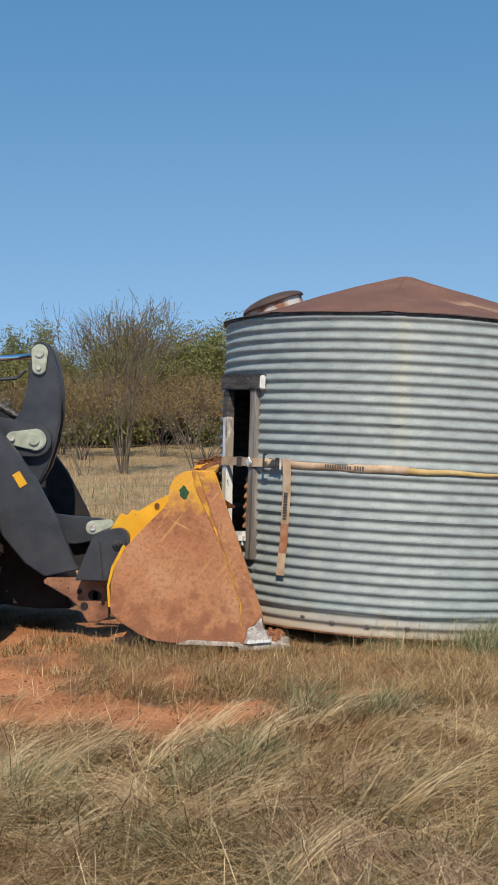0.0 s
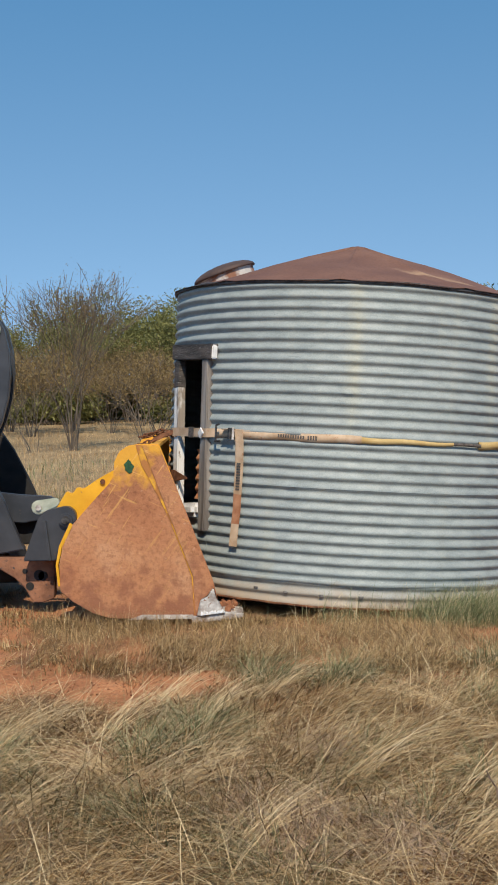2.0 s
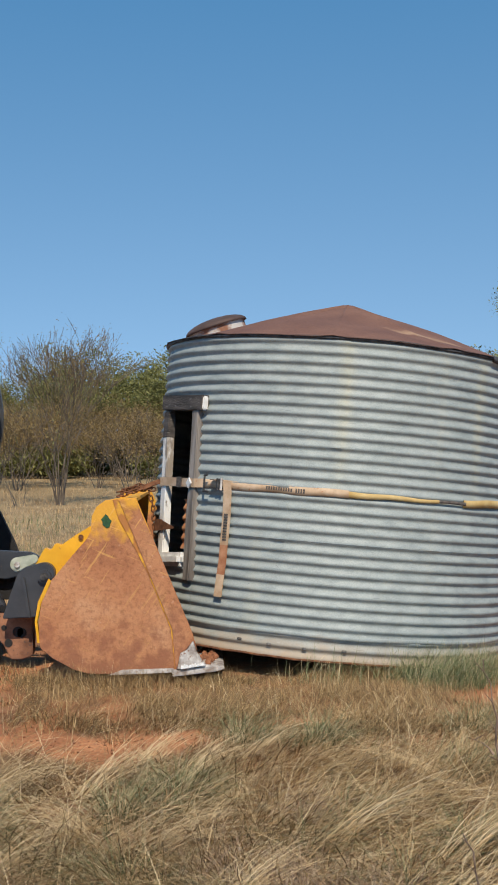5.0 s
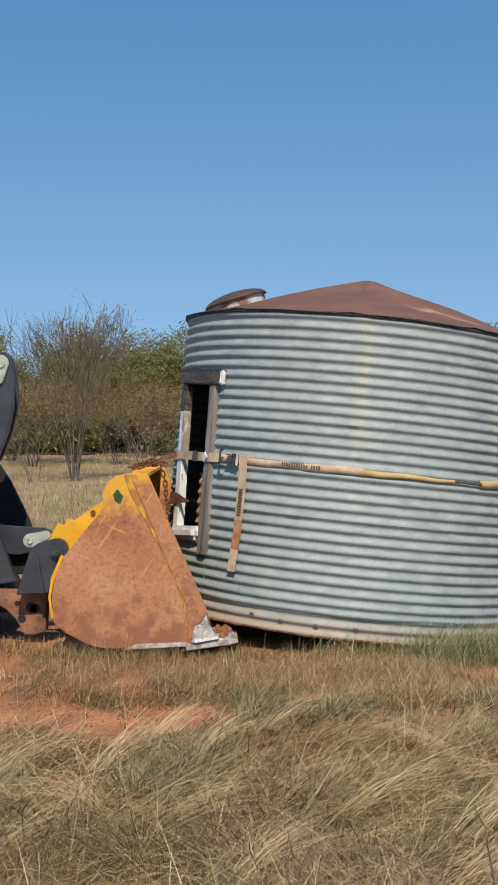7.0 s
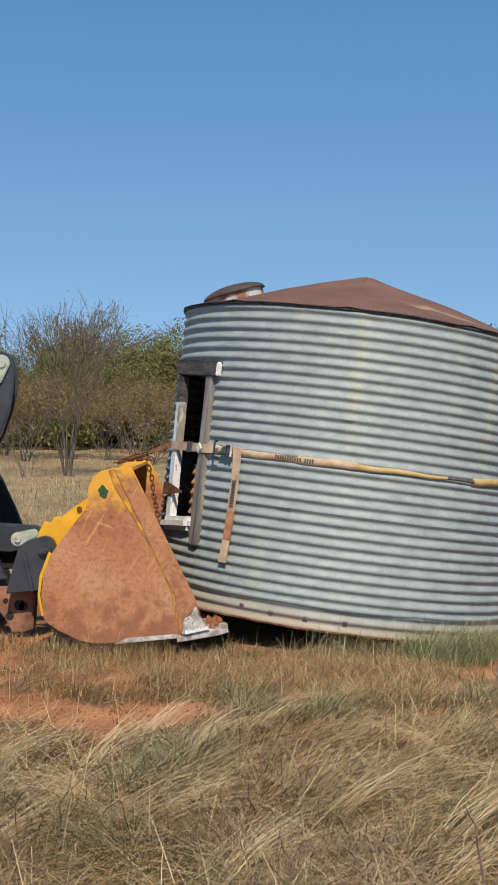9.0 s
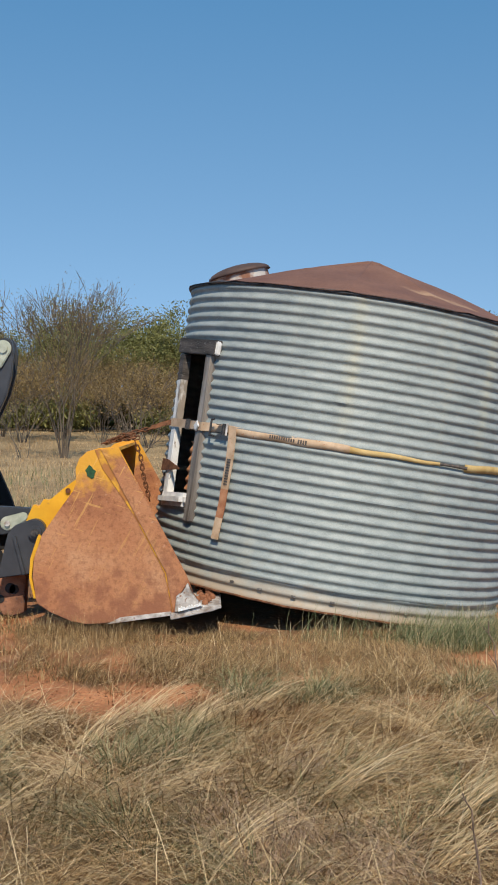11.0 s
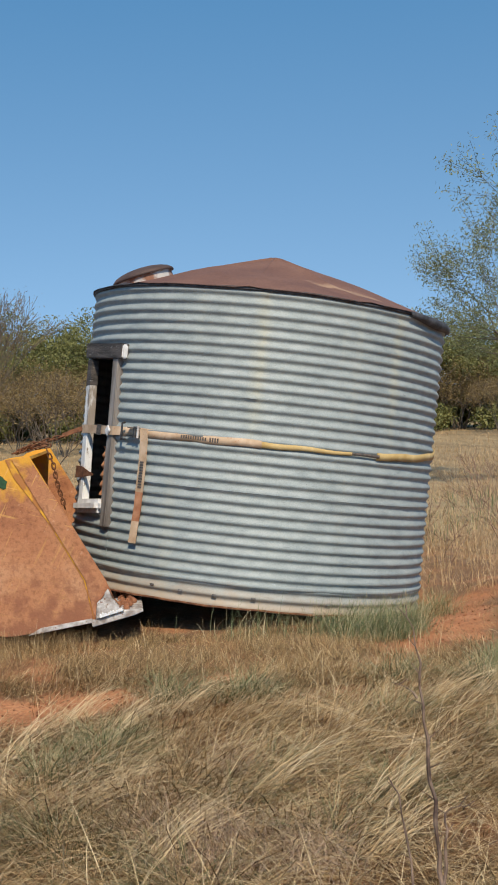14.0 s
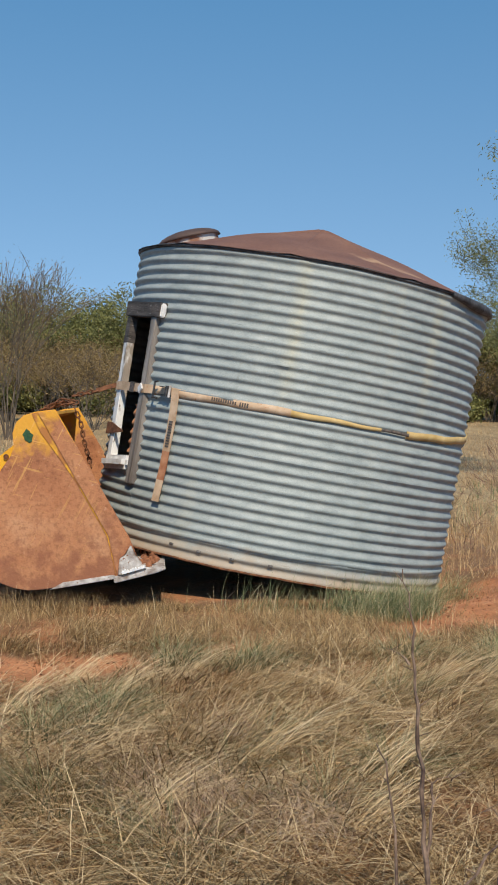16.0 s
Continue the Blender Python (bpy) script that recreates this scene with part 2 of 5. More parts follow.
M = dict(
    zinc=galvanised(),
    roof=roof_rust(),
    rim=blotchy("dark weathered rim", (0.03, 0.03, 0.032), (0.10, 0.10, 0.105), 20, 0.7, 0.3),
    grey_wood=blotchy("weathered grey timber", (0.12, 0.10, 0.085), (0.36, 0.32, 0.28), 14, 0.9, 0, 0.9, 70, (1, 1, 0.08)),
    header_wood=blotchy("dark weathered timber", (0.028, 0.024, 0.022), (0.10, 0.085, 0.075), 14, 0.9, 0, 0.7, 60, (0.3, 0.3, 2), ((0.30, 0.28, 0.26), 0.62)),
    white_wood=blotchy("flaking white paint", (0.30, 0.25, 0.20), (0.74, 0.73, 0.70), 9, 0.8, 0, 0.5, 50, (1, 1, 0.35), ((0.22, 0.17, 0.13), 0.62), 0.38, 0.46),
    lid=blotchy("dark rusted lid", (0.062, 0.040, 0.034), (0.13, 0.078, 0.06), 5, 0.7, 0.15),
    orange_rust=blotchy("bright rust on a torn edge", (0.26, 0.09, 0.035), (0.50, 0.24, 0.10), 18, 0.9),
    tab=blotchy("dull grey tab", (0.10, 0.09, 0.08), (0.26, 0.24, 0.22), 30, 0.7, 0.3),
    white=blotchy("white paint", (0.62, 0.61, 0.58), (0.82, 0.81, 0.79), 12, 0.6),
    hatch_side=blotchy("pale rusted collar", (0.26, 0.12, 0.07), (0.55, 0.52, 0.48), 9, 0.8, 0.1, 0.3, 40, (1, 1, 1), None, 0.42, 0.56),
    rust=blotchy("brown rust", (0.10, 0.04, 0.02), (0.26, 0.11, 0.05), 25, 0.9, 0.2, 0.5),
    web=blotchy("tan polyester webbing", (0.42, 0.28, 0.17), (0.60, 0.44, 0.30), 10, 0.85, 0, 0.2, 400, (1, 1, 1), ((0.44, 0.21, 0.10), 0.62)),
    web_yellow=blotchy("yellowed webbing", (0.44, 0.29, 0.10), (0.60, 0.44, 0.20), 9, 0.85, 0, 0.2, 300),
    web_stain=blotchy("red-stained webbing", (0.34, 0.13, 0.06), (0.52, 0.26, 0.14), 14, 0.85, 0, 0.2, 300),
    ink=blotchy("faded black print", (0.05, 0.045, 0.04), (0.15, 0.12, 0.10), 60, 0.8, 0, 0.1),
    steel=blotchy("dull black steel", (0.03, 0.03, 0.03), (0.14, 0.13, 0.12), 40, 0.5, 0.7),
    bright=blotchy("worn bright steel", (0.30, 0.24, 0.20), (0.80, 0.77, 0.72), 14, 0.45, 0.2, 0.4, 60, (1, 1, 1), ((0.26, 0.12, 0.06), 0.60)),
    bucket=bucket_paint(),
    wear=bucket_paint("rust-red wear plate", 0.13),
    # near-black colour puts the loader's own shade into its rear parts
    under=blotchy("near-black paint for shaded parts", (0.008, 0.008, 0.009), (0.022, 0.020, 0.019), 9, 0.8),
    shine=blotchy("near-white bead colour", (0.70, 0.70, 0.68), (0.88, 0.88, 0.86), 30, 0.4, 0.1, 0.3, 80),
    yellow=blotchy("machine yellow paint", (0.66, 0.33, 0.012), (0.78, 0.42, 0.02), 7, 0.45, 0, 0.08, 40, (1, 1, 1), ((0.42, 0.18, 0.06), 0.66)),
    charcoal=blotchy("charcoal machine paint", (0.030, 0.033, 0.040), (0.055, 0.058, 0.066), 6, 0.42, 0, 0.06, 40, (1, 1, 1), ((0.12, 0.075, 0.05), 0.67)),
    dusty=blotchy("rust and dust on steel", (0.15, 0.068, 0.04), (0.36, 0.17, 0.095), 9, 0.85, 0.1, 0.4, 50, (1, 1, 1), ((0.05, 0.05, 0.055), 0.6)),
    plated=blotchy("pale plated steel", (0.38, 0.40, 0.29), (0.56, 0.57, 0.45), 20, 0.4, 0.3, 0.1),
    chrome=blotchy("chromed rod", (0.75, 0.77, 0.8), (0.85, 0.86, 0.88), 10, 0.12, 1.0, 0.0),
    green=blotchy("dark green emblem", (0.010, 0.045, 0.018), (0.03, 0.10, 0.03), 60, 0.5, 0, 0.1),
    worn_yellow=blotchy("yellow paint worn to rust", (0.40, 0.16, 0.04), (0.68, 0.35, 0.03), 9, 0.75, 0, 0.2, 40, (1, 1, 1), None, 0.45, 0.55),
    tyre=blotchy("dusty tyre rubber", (0.045, 0.03, 0.024), (0.17, 0.085, 0.052), 7, 0.95, 0, 0.4, 40),
    ground=ground_mat(),
    clod=blotchy("red clods", (0.16, 0.06, 0.027), (0.34, 0.14, 0.065), 20, 0.95),
    straw=blade_mat("dry grass", [(0.0, (0.10, 0.050, 0.022)), (0.30, (0.34, 0.20, 0.086)), (0.62, (0.66, 0.455, 0.22)), (0.92, (0.90, 0.70, 0.415))], patch=0.25),
    wisp=blade_mat("bleached stems", [(0.0, (0.44, 0.30, 0.15)), (0.5, (0.68, 0.50, 0.275)), (1.0, (0.88, 0.70, 0.44))]),
    rosy=blade_mat("fluffy pinkish seed heads", [(0.0, (0.28, 0.17, 0.11)), (0.5, (0.50, 0.34, 0.23)), (1.0, (0.72, 0.55, 0.41))]),
    brown_straw=blade_mat("brown grass", [(0.0, (0.17, 0.08, 0.036)), (0.5, (0.38, 0.205, 0.092)), (1.0, (0.62, 0.395, 0.20))], patch=0.15),
    fringe=blade_mat("olive-brown grass", [(0.0, (0.12, 0.070, 0.032)), (0.4, (0.25, 0.168, 0.076)), (0.8, (0.44, 0.30, 0.14)), (1.0, (0.66, 0.47, 0.25))]),
    pale=blade_mat("pale straw", [(0.0, (0.16, 0.085, 0.04)), (0.4, (0.46, 0.30, 0.145)), (0.8, (0.78, 0.585, 0.335)), (1.0, (0.34, 0.225, 0.11))], patch=0.30),
    green_blade=blade_mat("green grass", [(0.0, (0.085, 0.115, 0.045)), (0.40, (0.16, 0.19, 0.085)), (0.65, (0.27, 0.28, 0.14)), (0.8, (0.46, 0.39, 0.22)), (1.0, (0.66, 0.53, 0.33))]),
    gold_blade=blade_mat("tall dry grass", [(0.0, (0.36, 0.215, 0.10)), (0.5, (0.57, 0.385, 0.195)), (1.0, (0.74, 0.55, 0.32))]),
    leaf=blade_mat("olive leaves", [(0.0, (0.105, 0.108, 0.034)), (0.5, (0.18, 0.178, 0.058)), (1.0, (0.27, 0.26, 0.095))]),
    leaf_brown=blade_mat("browning leaves", [(0.0, (0.15, 0.10, 0.042)), (0.5, (0.24, 0.168, 0.07)), (1.0, (0.34, 0.245, 0.11))]),
    leaf_grey=blade_mat("grey-green leaves", [(0.0, (0.14, 0.15, 0.065)), (0.5, (0.20, 0.22, 0.095)), (1.0, (0.29, 0.30, 0.15))]),
    bark=blotchy("grey-brown bark", (0.075, 0.056, 0.042), (0.17, 0.135, 0.10), 5, 0.95, 0, 0.6, 20, (1, 1, 0.3)),
    stalk=blotchy("dead weed stem", (0.065, 0.038, 0.028), (0.30, 0.205, 0.145), 22, 0.9, 0, 0.5, 90),
    red_twig=blotchy("reddish dry twigs", (0.16, 0.085, 0.055), (0.32, 0.19, 0.13), 20, 0.9),
)


# ---- mesh helpers ----
def finish(ob, bm, mat, smooth=False):
    me = bpy.data.meshes.new(ob if isinstance(ob, str) else ob.name)
    bmesh.ops.recalc_face_normals(bm, faces=bm.faces)
    bm.to_mesh(me)
    bm.free()
    me.materials.append(mat)
    if smooth:
        me.shade_smooth()
        for f in me.polygons:
            f.use_smooth = True
    return me


REST = {}


def thing(name, at, label, category, group=""):
    ob = new(name)
    ob.empty_display_size = 0.2
    ob.location = at
    REST[ob] = Vector(at)
    return tagged(ob, label, category, group)


def part(name, bm, mat, parent, label="", origin=None, smooth=False):
    """One mesh, drawn in the same space as its thing's rest place, under a thing or a part."""
    base = REST.get(parent, Vector())
    origin = Vector(origin) if origin is not None else base.copy()
    for v in bm.verts:
        v.co -= origin
    ob = new(name, finish(name, bm, mat, smooth))
    ob.parent, ob.location = parent, origin - base
    REST[ob] = origin
    return tagged(ob, label)


def prism(points, y0, y1, bevel=0.004):
    """An outline in x and z, drawn out from y0 to y1."""
    bm = bmesh.new()
    ring = [bm.verts.new((x, y0, z)) for x, z in points]
    f = bm.faces.new(ring)
    got = bmesh.ops.extrude_face_region(bm, geom=[f])
    bmesh.ops.translate(bm, verts=[v for v in got["geom"] if isinstance(v, bmesh.types.BMVert)], vec=(0, y1 - y0, 0))
    if bevel:
        bmesh.ops.recalc_face_normals(bm, faces=bm.faces)
        bmesh.ops.bevel(bm, geom=[e for e in bm.edges if len(e.link_faces) == 2 and e.calc_face_angle(0) > 0.5], offset=bevel, segments=2, affect="EDGES")
    return bm


def box(size, m=None, bevel=0.004):
    bm = bmesh.new()
    bmesh.ops.create_cube(bm, size=1)
    bmesh.ops.scale(bm, vec=size, verts=bm.verts)
    if bevel:
        bmesh.ops.bevel(bm, geom=bm.edges[:], offset=bevel, segments=2, affect="EDGES")
    if m is not None:
        bmesh.ops.transform(bm, matrix=m, verts=bm.verts)
    return bm


def rod(a, b, r0, r1=None, sides=16, bm=None, caps=True):
    bm = bm or bmesh.new()
    a, b = Vector(a), Vector(b)
    r1 = r0 if r1 is None else r1
    q = (b - a).to_track_quat("Z", "Y")
    ra, rb = [], []
    for i in range(sides):
        d = q @ Vector((math.cos(2 * math.pi * i / sides), math.sin(2 * math.pi * i / sides), 0))
        ra.append(bm.verts.new(a + d * r0))
        rb.append(bm.verts.new(b + d * r1))
    for i in range(sides):
        j = (i + 1) % sides
        bm.faces.new((ra[i], ra[j], rb[j], rb[i]))
    if caps:
        bm.faces.new(ra[::-1])
        bm.faces.new(rb)
    return bm


def arc(cx, cz, r, a0, a1, n):
    return [(cx + r * math.cos(radians(a0 + (a1 - a0) * i / n)), cz + r * math.sin(radians(a0 + (a1 - a0) * i / n))) for i in range(n + 1)]


# ---- ground ----
def wave(x, y, seed, scale):
    """A smooth field between -1 and 1, made of sines."""
    rng = np.random.RandomState(seed)
    out = 0
    for _ in range(7):
        a, p, k = rng.uniform(0, 6.283), rng.uniform(0, 6.283), scale * rng.uniform(0.5, 2.0)
        out = out + np.sin((x * np.cos(a) + y * np.sin(a)) * k + p)
    return out / 3.2


# bare patches: centre, half sizes
BARE = ((-1.35, 6.42, 0.85, 0.72), (-0.48, 5.98, 0.55, 0.24), (0.02, 6.14, 0.30, 0.11), (-1.7, 7.9, 0.75, 0.85), (1.92, 6.98, 0.42, 0.20), (2.42, 8.35, 0.27, 0.85), (1.38, 6.50, 0.32, 0.10), (2.1, 7.5, 0.3, 0.4), (0.76, 4.62, 0.09, 0.09), (0.45, 6.35, 0.25, 0.10), (-0.6, 7.35, 0.5, 0.10))


def cover(x, y):
    """How thickly grass grows at a place, 0 to 1."""
    c = np.ones_like(x)
    edge = 0.42 * wave(x, y, 8, 5.0) + 0.34 * wave(x, y, 9, 14.0)
    for cx, cy, rx, ry in BARE:
        d = np.hypot((x - cx) / rx, (y - cy) / ry) + edge
        c = np.minimum(c, np.clip((d - 0.62) / 0.75, 0.05, 1))
    return c


def ground_z(x, y):
    x, y = np.asarray(x, float), np.asarray(y, float)
    far = np.clip((y - 34) / 26, 0, 1.6)
    near = np.clip((14 - np.hypot(x, y - 5)) / 8, 0.25, 1)
    return 0.6 * far * far * (3 - 2 * np.clip(far, 0, 1)) / 1.0 * (far <= 1) + (far > 1) * 0.6 + near * (0.025 * wave(x, y, 3, 1.6) + 0.014 * wave(x, y, 4, 6.0)) - 0.02 + 3.0 * np.clip((y - 68) / 25, 0, 1) ** 2 - 0.09 * np.exp(-((x - 2.3) / 0.6) ** 2 - ((y - 8.7) / 0.8) ** 2)


def build_ground():
    def steps(lo, hi, fine_lo, fine_hi, fine, grow):
        v = list(np.arange(fine_lo, fine_hi + 1e-6, fine))
        s = fine
        while v[-1] < hi:
            s *= grow
            v.append(v[-1] + s)
        s = fine
        while v[0] > lo:
            s *= grow
            v.insert(0, v[0] - s)
        return np.array(v)
    xs, ys = steps(-1500, 1500, -3.5, 5, 0.05, 1.16), steps(-900, 2200, 2.5, 10, 0.05, 1.13)
    X, Y = np.meshgrid(xs, ys)
    Z = ground_z(X, Y)
    nx, ny = len(xs), len(ys)
    i = np.arange(nx * ny).reshape(ny, nx)
    quads = np.stack([i[:-1, :-1], i[:-1, 1:], i[1:, 1:], i[1:, :-1]], -1).reshape(-1, 4)
    me = bpy.data.meshes.new("ground")
    me.from_pydata(np.stack([X, Y, Z], -1).reshape(-1, 3), [], quads)
    me.materials.append(M["ground"])
    me.attributes.new("litter", "FLOAT", "POINT").data.foreach_set("value", cover(X.reshape(-1), Y.reshape(-1)).astype(np.float32))
    for f in me.polygons:
        f.use_smooth = True
    tagged(new("ground", me), "red earth with dry straw litter and bare patches", "ground", kind="structure")


build_ground()


# ---- grain bin ----
R, H, PITCH = 1.28, 2.02, 0.06597


def wall_sheet(a0, a1, z0, z1, lift, door=True, lap=0.0):
    """A corrugated sheet rolled to the bin's curve, 2 mm thick; the doorway is left open."""
    cols = max(4, round((a1 - a0) / 2.4))
    rows = max(8, round((z1 - z0) / PITCH * 8))
    A = np.radians(np.linspace(a0, a1, cols + 1))
    Z = np.linspace(z0, z1, rows + 1)
    turn = 2 * np.pi * (Z - 1.9746) / PITCH
    rr = R + lift + 0.0088 * np.sin(turn + 0.18 * np.sin(turn))
    keep = np.ones((rows, cols), bool)
    zc, ac = (Z[1:] + Z[:-1]) / 2, np.degrees((A[1:] + A[:-1]) / 2)
    ac = ac % 360
    keep[np.ix_((zc > 0.50) & door & (zc < 1.55), (ac > 193) & (ac < 214.5))] = False
    verts, faces = [], []
    for off in (0.0, -0.002):
        # dents, and the end that laps over the next sheet stands a little proud
        dent = 0.0026 * wave(A[None, :] * 2.2, Z[:, None] * 2.0, 11, 2.0) + lap * (np.degrees(A[None, :]) > a1 - 2.6)
        r = rr[:, None] + off + dent
        verts.append(np.stack([r * np.cos(A), r * np.sin(A), np.repeat(Z[:, None], cols + 1, 1)], -1).reshape(-1, 3))
    n = (rows + 1) * (cols + 1)
    i = np.arange(n).reshape(rows + 1, cols + 1)
    q = np.stack([i[:-1, :-1], i[:-1, 1:], i[1:, 1:], i[1:, :-1]], -1)[keep]
    edge = []
    for a, b in (*zip(i[0, :-1], i[0, 1:]), *zip(i[-1, 1:], i[-1, :-1]), *zip(i[1:, 0], i[:-1, 0]), *zip(i[:-1, -1], i[1:, -1])):
        edge.append((b, a, a + n, b + n))
    me = bpy.data.meshes.new("wall_sheet")
    both = np.concatenate(verts)
    edge = np.array(edge)
    rim = both[edge.reshape(-1)]
    me.from_pydata(np.concatenate([both, rim]), [], np.concatenate([q, q[:, ::-1] + n, 2 * n + np.arange(edge.size).reshape(-1, 4)]).tolist())
    me.materials.append(M["zinc"])
    for f in me.polygons:
        f.use_smooth = True
    return me


def build_bin():
    b = thing("grain_bin", (1.004, 8.806, 0.002), "weathered corrugated steel grain bin with rusty cone roof, tipped up", "grain bin")
    REST[b] = Vector()
    for tier, (z0, z1) in enumerate(((0.0, 0.752), (0.732, 1.345), (1.325, 2.015))):
        first = (217, 176, 190)[tier]
        for k in range(5):
            ob = new("wall_sheet", wall_sheet(first + 72 * k, first + 72 * k + 73.2, z0, z1, 0.0010 * (tier == 1), True, 0.0045))
            ob.parent = b
    rim = bmesh.new()
    n = 96
    prof = [(R + 0.004, 2.004), (R + 0.016, 2.004), (R + 0.020, 2.014), (R + 0.016, 2.025), (R - 0.01, 2.022)]
    rings = []
    for i in range(n):
        a = 2 * math.pi * i / n
        wob = 0.0025 * math.sin(7 * a) + 0.0015 * math.sin(17 * a + 1)
        rings.append([rim.verts.new((r * math.cos(a), r * math.sin(a), z + wob)) for r, z in prof])
    for i in range(n):
        for k in range(len(prof)):
            j, m = (i + 1) % n, (k + 1) % len(prof)
            rim.faces.new((rings[i][k], rings[j][k], rings[j][m], rings[i][m]))
    part("rim", rim, M["rim"], b, "dark weathered eave rim", smooth=True)
    torn = wall_sheet(211.5, 216, 0.60, 0.93, -0.004, False)
    torn.materials[0] = M["orange_rust"]
    ob = new("torn_edge", torn)
    ob.parent = b
    tagged(ob, "rusty torn edge of the wall sheet")
    foot = bmesh.new()
    rings = []
    for i in range(n):
        a = 2 * math.pi * i / n
        drop = 0.004 * math.sin(11 * a) * math.sin(23 * a)
        rings.append([foot.verts.new((r * math.cos(a), r * math.sin(a), z + drop)) for r, z in ((R + 0.010, 0.008), (R + 0.011, -0.005), (R - 0.006, -0.005), (R - 0.006, 0.008))])
    for i in range(n):
        for k in range(4):
            j, m = (i + 1) % n, (k + 1) % 4
            foot.faces.new((rings[i][k], rings[j][k], rings[j][m], rings[i][m]))
    part("foot_rim", foot, M["rust"], b, "rusted bottom edge of the wall", smooth=True)
    # roof: sector sheets with a low standing seam, dented
    for k in range(10):
        bm = bmesh.new()
        rows = []
        for j in range(9):
            f = j / 8
            r = (R + 0.026) * (1 - f) + 0.05 * f
            row = []
            for i in range(9):
                a = radians(36 * k + 36 * i / 8 + 6)
                z = 2.022 + (0.405) * f + 0.016 * math.sin(math.pi * f) * math.sin(3.1 * a + 5 * f) + 0.010 * math.exp(-((i in (0, 8)) == 0) * 9) - 0.006 * (1 - f) * (1 + math.sin(9 * a)) * 0.5
                row.append((r * math.cos(a), r * math.sin(a), z))
            rows.append(row)
        for low in (0.0, -0.003):
            V = [[bm.verts.new((x, y, z + low)) for x, y, z in row] for row in rows]
            for j in range(8):
                for i in range(8):
                    bm.faces.new((V[j][i], V[j][i + 1], V[j + 1][i + 1], V[j + 1][i]))
        part("roof_panel", bm, M["roof"], b, smooth=True)
    cap = bmesh.new()
    prev = None
    for r, z in ((0.13, 2.388), (0.12, 2.405), (0.06, 2.432), (0.0, 2.446)):
        ring = [cap.verts.new((r * math.cos(2 * math.pi * i / 24), r * math.sin(2 * math.pi * i / 24), z)) for i in range(24)] if r else [cap.verts.new((0, 0, z))]
        if prev:
            for i in range(24):
                cap.faces.new((prev[i], prev[(i + 1) % 24], ring[(i + 1) % 24], ring[i]) if r else (prev[i], prev[(i + 1) % 24], ring[0]))
        prev = ring
    part("roof_cap", cap, M["roof"], b, "rusty cap at the roof's peak", smooth=True)
    # filler hatch, square to the roof's slope
    m = pose(-0.925, -0.04, 2.106, 0, -23, 4)
    col = rod((0, 0, -0.02), (0, 0, 0.080), 0.212, sides=40)
    bmesh.ops.transform(col, matrix=m, verts=col.verts)
    collar = part("hatch_collar", col, M["hatch_side"], b, "pale flaking collar of the filler hatch", smooth=False)
    lid = bmesh.new()
    prev = None
    for k in range(7):
        f = k / 6
        r, z = 0.232 * math.cos(f * math.pi / 2), 0.078 + 0.072 * math.sin(f * math.pi / 2)
        ring = [lid.verts.new((r * math.cos(2 * math.pi * i / 40), r * math.sin(2 * math.pi * i / 40), z)) for i in range(40)] if k < 6 else [lid.verts.new((0, 0, z))]
        if prev:
            for i in range(40):
                lid.faces.new((prev[i], prev[(i + 1) % 40], ring[(i + 1) % 40], ring[i]) if k < 6 else (prev[i], prev[(i + 1) % 40], ring[0]))
        else:
            lid.faces.new(ring[::-1])
        prev = ring
    bmesh.ops.transform(lid, matrix=m, verts=lid.verts)
    part("hatch_lid", lid, M["lid"], b, "domed rusty hatch lid", smooth=True)
    # door frame of boards
    F = Matrix.Rotation(radians(-154.0), 4, "Z")  # x out of the wall, y along it to the right post

    def board(name, size, at, mat, label, rot=(0, 0, 0), cut=0.006):
        bm = box(size, None, cut)
        bmesh.ops.subdivide_edges(bm, edges=[e for e in bm.edges if e.calc_length() > 0.3], cuts=8)
        for v in bm.verts:
            v.co += Vector((noise.noise(v.co * 9), noise.noise(v.co * 9 + Vector((5, 0, 0))), 0)) * 0.005
        bmesh.ops.transform(bm, matrix=F @ pose(*at, *rot), verts=bm.verts)
        return part(name, bm, mat, b, label)

    board("door_post", (0.052, 0.090, 1.14), (1.262, 0.222, 0.965), M["grey_wood"], "weathered grey door post", (2.6, 0, 0))
    board("door_post", (0.052, 0.075, 0.86), (1.262, -0.190, 0.97), M["white_wood"], "door post with flaking white paint", (4.5, 0, 0))
    # top of this post is a separate piece in the header's dark timber
    board("door_post", (0.056, 0.080, 0.19), (1.262, -0.227, 1.43), M["header_wood"], "dark top of the door post", (4.5, 0, 0))
    board("door_header", (0.055, 0.60, 0.105), (1.268, -0.005, 1.578), M["header_wood"], "dark weathered door header", (-1.5, 0, 0))
    board("door_sill", (0.11, 0.42, 0.095), (1.268, -0.01, 0.515), M["white"], "white-painted door sill", (5, 0, 0), 0.030)
    # thin white piece over the header's right end
    board("header_end", (0.040, 0.016, 0.095), (1.276, 0.304, 1.568), M["white"], "white end piece of the header", (0, 0, 0), 0.008)
    # strap hinge, a rusty wedge
    hb = bmesh.new()
    for x in (1.292, 1.299):
        hb.faces.new([hb.verts.new((x, y, z)) for y, z in ((-0.26, 0.69), (-0.26, 0.775), (-0.17, 0.775), (0.03, 0.735), (0.03, 0.725), (-0.17, 0.70))])
    bmesh.ops.bridge_loops(hb, edges=hb.edges[:])
    bmesh.ops.transform(hb, matrix=F, verts=hb.verts)
    part("hinge", hb, M["rust"], b, "rusty strap hinge")
